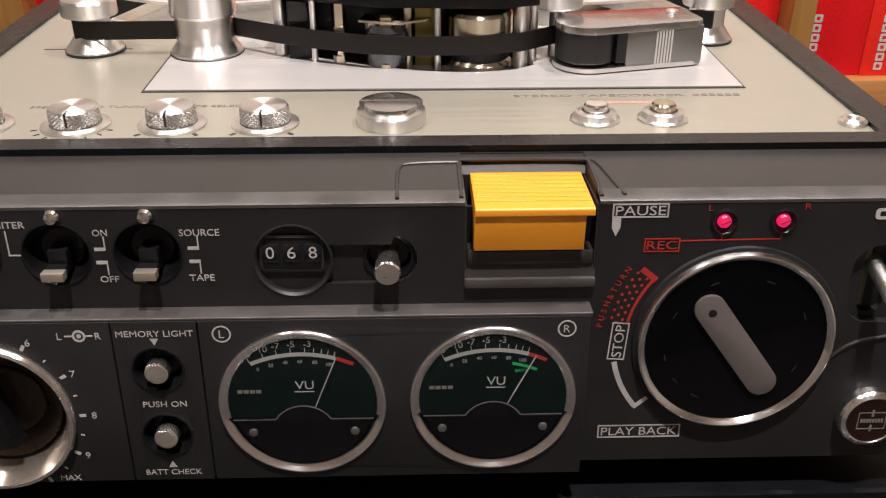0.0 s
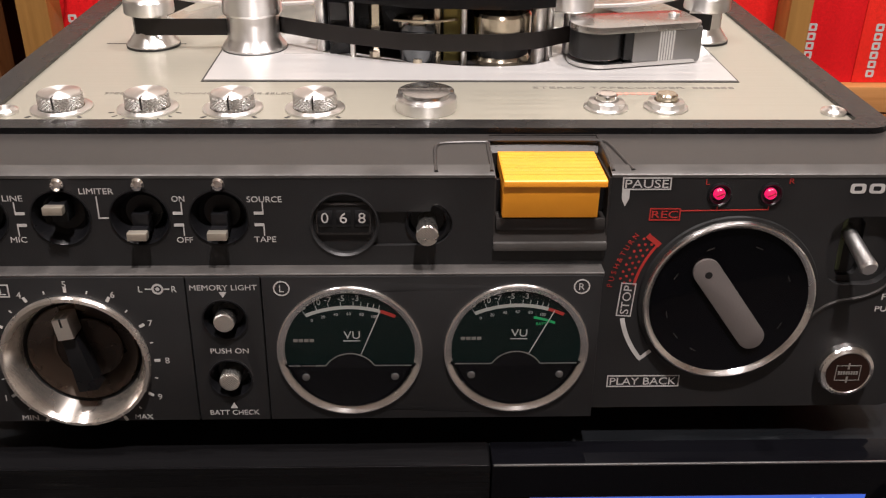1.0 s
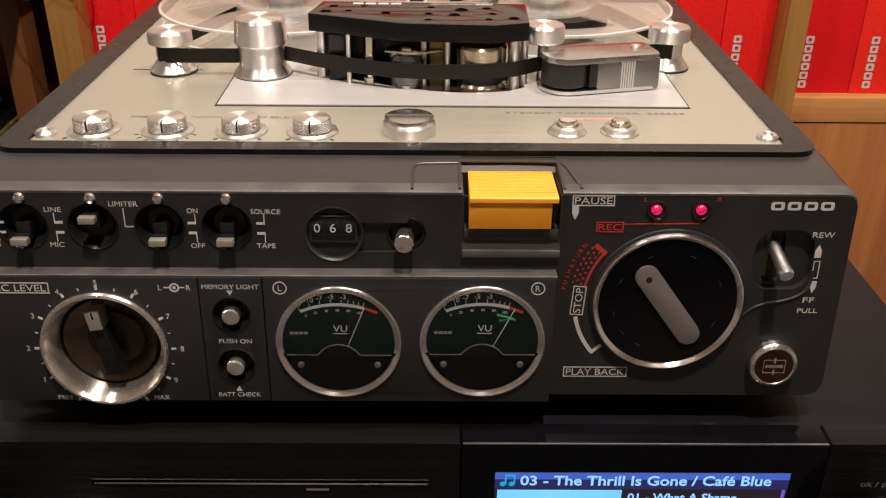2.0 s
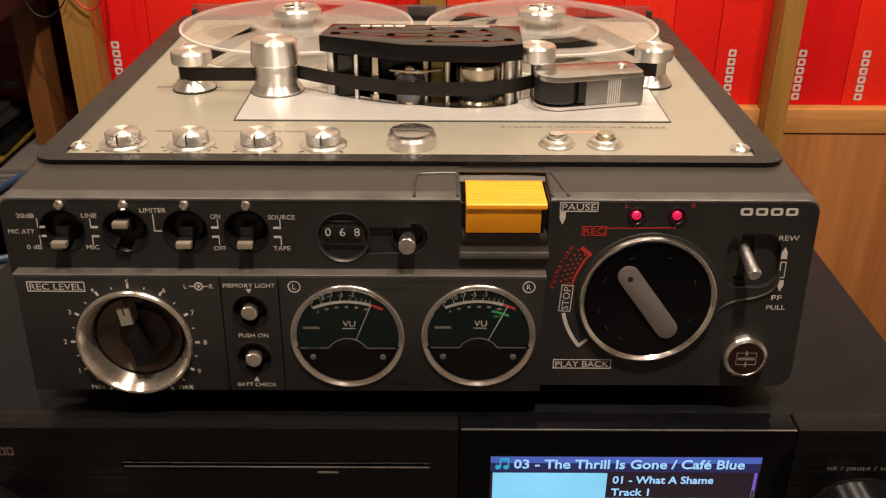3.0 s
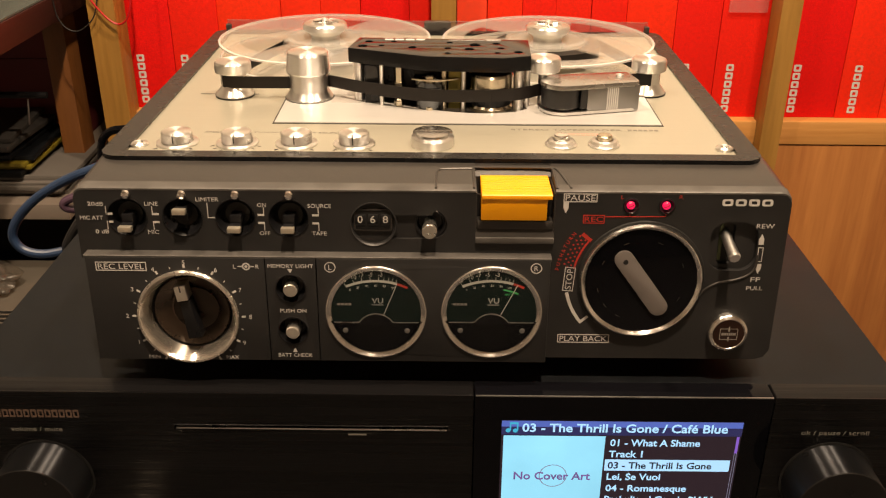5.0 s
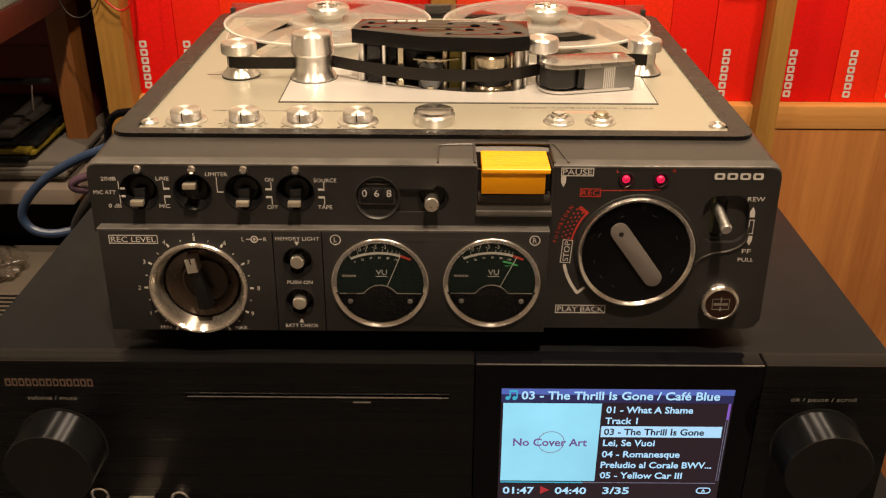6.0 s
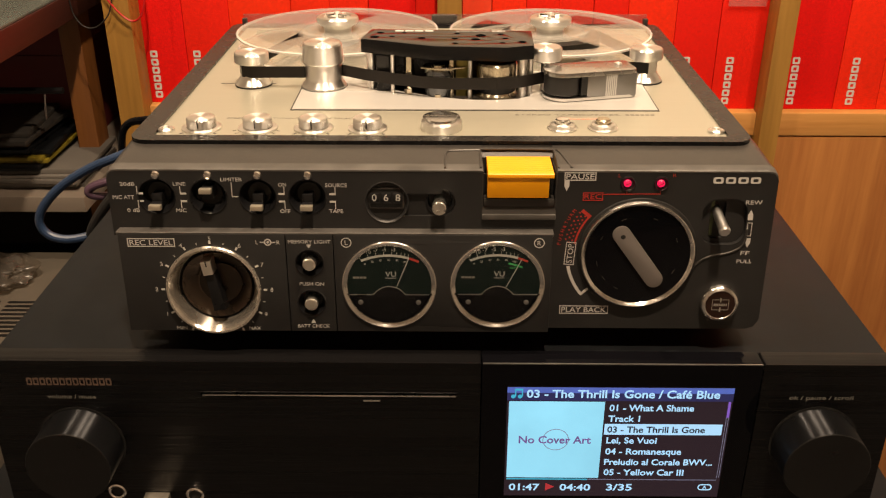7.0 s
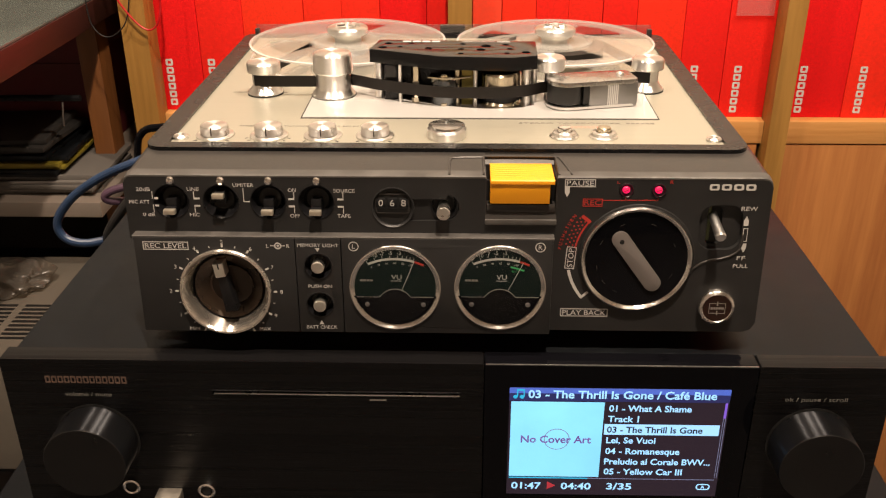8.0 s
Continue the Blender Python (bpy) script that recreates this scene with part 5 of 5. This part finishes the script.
for x0, x1 in ((-0.375, -0.014), (0.019, 0.386), (0.418, 0.798), (0.832, 1.198)):
    part("cupboard_door", box(x0, x1, 0.7535, 0.778, -0.78, SHZ - 0.0315, 0.0015), M_DOOR, shelf, "honey oak veneered cupboard door")


def ring_binder(x0, x1, y, z, mark, tilt, cloth):
    """A binder between x0 and x1 standing at z, its printed spine mark that far from its edge."""
    e = thing("ring_binder", ((x0 + x1) / 2, y, z), "red linen ring binder with white spine mark, upright on shelf", "binder", "row of red binders")
    B = Matrix.Translation(((x0 + x1) / 2, y, z)) @ Matrix.Rotation(radians(tilt), 4, "Y")
    w = (x1 - x0) / 2 - 0.0002
    part("cover", box(-w, w, 0.0, 0.27, 0.0, 0.318, 0.0012, B), cloth, e)
    m = B @ Matrix.Translation((mark - w, -0.0003, 0.0065)) @ Matrix.Rotation(radians(90), 4, "X") @ MM
    for k in range(6):
        part("spine_mark", plate(rounded(-4.6, 4.6, k * 10.4, k * 10.4 + 8.6, 1.6, 3), [rounded(-2.0, 2.0, k * 10.4 + 2.4, k * 10.4 + 6.2, 0.6, 3)], 0.0, 0.25, m), M_WHITE, e, "white printed block", smooth=0)


random.seed(3)
for edges, mark, z in (((-0.3805, -0.3265, -0.269, -0.192, -0.1445, -0.097, -0.039, -0.0125), 0.0125, SHL),
                       ((0.018, 0.054, 0.096, 0.136, 0.1785, 0.221, 0.280, 0.3345, 0.3940), 0.018, SHZ),
                       ((0.4090, 0.491, 0.5455, 0.600, 0.655, 0.71), 0.0185, SHZ)):
    for x0, x1 in zip(edges, edges[1:]):
        # The first binder right of the middle post takes the lit copy.
        ring_binder(x0, x1, 0.768 + random.uniform(-0.0015, 0.002), z, mark + (0.0075 if x0 == 0.4090 else 0), random.uniform(-0.12, 0.12), M_BINDERLIT if x0 == 0.018 else M_BINDER)
pocket = part("spine_label", box(0.3405, 0.3865, 0.7645, 0.7656, 0.010, 0.070), clear_plastic("clear_label_pocket", (0.98, 0.93, 0.93), 0.88, 0.12, (0.7, 0.45, 0.42), 0.03), smooth=0)
tagged(pocket, "clear plastic label pocket on a red binder", "label")

# ---------- side rack with clutter ----------
rack = thing("side_table", (-0.7, 0.8, -0.80), "dark red side table with glass top and wooden legs", "table")
# The top runs on forward, unseen, and shades what lies below.
part("table_top", box(-1.3, -0.450, -0.25, 1.06, -0.0015, 0.028, 0.0015), M_WOODDARK, rack)
part("glass_sheet", box(-1.3, -0.452, -0.25, 1.06, 0.0282, 0.031, 0.0008), mat("pale_reflective_sheet", (0.10, 0.115, 0.105), 0.12, 0, 0.4, 9), rack, "pale reflective sheet")
part("leg", box(-0.493, -0.466, 0.79, 0.83, -0.80, -0.002, 0.0015), M_WOODSHADE, rack, "wooden leg with shade put into its colour")
part("leg", box(-1.29, -1.25, 0.79, 0.83, -0.80, -0.002, 0.0015), M_WOODSHADE, rack, "wooden leg with shade put into its colour")
# Pale shelf, its colour lowered to hold the shade under the top.
part("shelf", box(-1.25, -0.452, 0.68, 1.05, -0.229, -0.209, 0.001), mat("shaded_pale_laminate", (0.19, 0.16, 0.135), 0.5, 0, 0.1, 12), rack, "pale laminate shelf")
part("lower_shelf", box(-1.25, -0.452, 0.48, 1.05, -0.475, -0.455, 0.001), M_AMP, rack)
part("rail", tube([(-1.25, 0.72, -0.086), (-0.8, 0.72, -0.086), (-0.47, 0.72, -0.084)], 0.004, 8), M_BLACK, rack)
part("rail_hook", tube([(-0.492, 0.716, -0.088), (-0.492, 0.712, -0.10), (-0.494, 0.712, -0.118)], 0.0011, 8), M_ARM, rack)
part("back_panel", box(-1.5, -0.411, 1.06, 1.10, -0.80, 0.35), mat("dark_plain_panel", (0.02, 0.012, 0.010), 0.6, 0, 0.2, 10), rack, smooth=0)
M_MAROON = mat("maroon_board", (0.13, 0.012, 0.016), 0.6, 0, 0.15, 20)
carton = thing("storage_box", (-0.78, 0.94, -0.2085), "dark maroon cardboard box on the pale shelf", "box")
part("body", box(-1.05, -0.512, 0.84, 1.04, -0.2085, -0.072, 0.003), M_MAROON, carton)
part("lid", box(-1.053, -0.509, 0.837, 1.043, -0.0715, -0.030, 0.003), M_MAROON, carton)
random.seed(11)
z = -0.2088
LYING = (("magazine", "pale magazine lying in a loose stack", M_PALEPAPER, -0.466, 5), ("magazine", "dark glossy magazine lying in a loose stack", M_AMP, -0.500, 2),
         ("folder", "yellow card folder in a stack, darkened for shade", M_YPAPER, -0.508, 2), ("magazine", "dark glossy magazine lying in a loose stack", M_AMP, -0.510, 2), ("magazine", "grey worn magazine lying in a loose stack", M_PAPER, -0.522, 3))
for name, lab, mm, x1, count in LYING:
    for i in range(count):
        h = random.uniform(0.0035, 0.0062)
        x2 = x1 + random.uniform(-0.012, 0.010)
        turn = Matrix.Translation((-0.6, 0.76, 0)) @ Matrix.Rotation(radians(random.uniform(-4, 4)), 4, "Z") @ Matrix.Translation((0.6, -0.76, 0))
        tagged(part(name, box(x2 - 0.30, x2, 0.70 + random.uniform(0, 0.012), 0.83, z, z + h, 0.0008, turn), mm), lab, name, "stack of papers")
        z += h + 0.0002
bag = bmesh.new()
bmesh.ops.create_icosphere(bag, subdivisions=5, radius=1)
for v in bag.verts:
    q = v.co.normalized()
    k = 1 + 0.34 * noise.noise(q * 1.9) + 0.15 * noise.noise(q * 4.0) + 0.03 * noise.noise(q * 11.0)
    v.co = (-0.572 + 0.055 * q.x * k, 0.645 + 0.040 * q.y * k, max(-0.3095, -0.298 + 0.021 * q.z * k))
tagged(part("plastic_bag", bag, M_BAG), "crumpled pale plastic bag on the beige unit", "bag")
vent = thing("vented_unit", (-0.75, 0.6, -0.4548), "pale beige electronic unit with slotted top", "electronic unit")
# Beige casing, likewise darkened in colour for the shade around it.
part("casing", box(-1.0, -0.42, 0.46, 0.73, -0.4548, -0.310, 0.003), mat("shaded_beige_enamel", (0.125, 0.11, 0.09), 0.5, 0, 0.1, 20), vent)
# Flat dark strips on the casing give the dark of open slots.
for i in range(9):
    for k in range(3):
        part("vent_slot", box(-0.64 + k * 0.055, -0.595 + k * 0.055, 0.515 + i * 0.0095, 0.520 + i * 0.0095, -0.3103, -0.3096), M_RUBBER, vent, smooth=0)

# ---------- cables ----------
tagged(part("blue_cable", tube([(-0.146, 0.235, 0.045), (-0.185, 0.21, 0.040), (-0.212, 0.20, 0.030), (-0.238, 0.20, 0.020), (-0.263, 0.20, 0.004), (-0.279, 0.20, -0.016), (-0.276, 0.20, -0.029), (-0.262, 0.20, -0.034), (-0.245, 0.205, -0.032), (-0.226, 0.23, -0.04), (-0.224, 0.36, -0.06)], 0.0031, 12), M_CABLE), "thick blue cable looping out of the recorder side", "cable")
tagged(part("mauve_cable", tube([(-0.146, 0.225, 0.020), (-0.200, 0.205, 0.0135), (-0.224, 0.20, 0.0115), (-0.240, 0.20, 0.006), (-0.240, 0.20, 0.0), (-0.228, 0.205, -0.002), (-0.222, 0.25, -0.02), (-0.224, 0.36, -0.05)], 0.0029, 12), M_CABLEP), "mauve cable in a tight loop beside the recorder", "cable")
tagged(part("black_cable", tube([(-0.146, 0.195, 0.028), (-0.190, 0.195, 0.020), (-0.219, 0.20, 0.006), (-0.236, 0.20, -0.014), (-0.249, 0.205, -0.036), (-0.252, 0.24, -0.10), (-0.252, 0.30, -0.30)], 0.0036, 12), M_RUBBER), "thick black cable dropping beside the player", "cable")
tagged(part("black_cable", tube([(-0.150, 0.285, 0.03), (-0.19, 0.292, 0.028), (-0.225, 0.295, 0.022), (-0.243, 0.30, 0.019), (-0.251, 0.30, 0.004), (-0.252, 0.30, -0.06), (-0.25, 0.32, -0.30)], 0.0030, 12), M_GLOSS), "glossy black cable arching behind the recorder", "cable")
tagged(part("red_wire", tube([(-0.410, 0.745, 0.273), (-0.420, 0.722, 0.20), (-0.412, 0.72, 0.055), (-0.405, 0.72, 0.0366), (-0.394, 0.72, 0.0195), (-0.384, 0.72, 0.007), (-0.373, 0.72, -0.0002), (-0.364, 0.72, 0.003), (-0.357, 0.72, 0.014), (-0.3525, 0.722, 0.037), (-0.350, 0.722, 0.20), (-0.352, 0.745, 0.2725)], 0.0012, 8), M_CABLER), "thin red wire hanging in a loop", "wire")
tagged(part("black_wire", tube([(-0.385, 0.745, 0.273), (-0.380, 0.722, 0.20), (-0.387, 0.72, 0.055), (-0.3905, 0.72, 0.037), (-0.396, 0.72, 0.014), (-0.404, 0.72, 0.002), (-0.4205, 0.72, -0.0096), (-0.436, 0.72, -0.0037), (-0.445, 0.72, 0.0194), (-0.440, 0.722, 0.20), (-0.405, 0.745, 0.2735)], 0.0008, 8), M_DEEP), "thin black wire hanging in a loop", "wire")
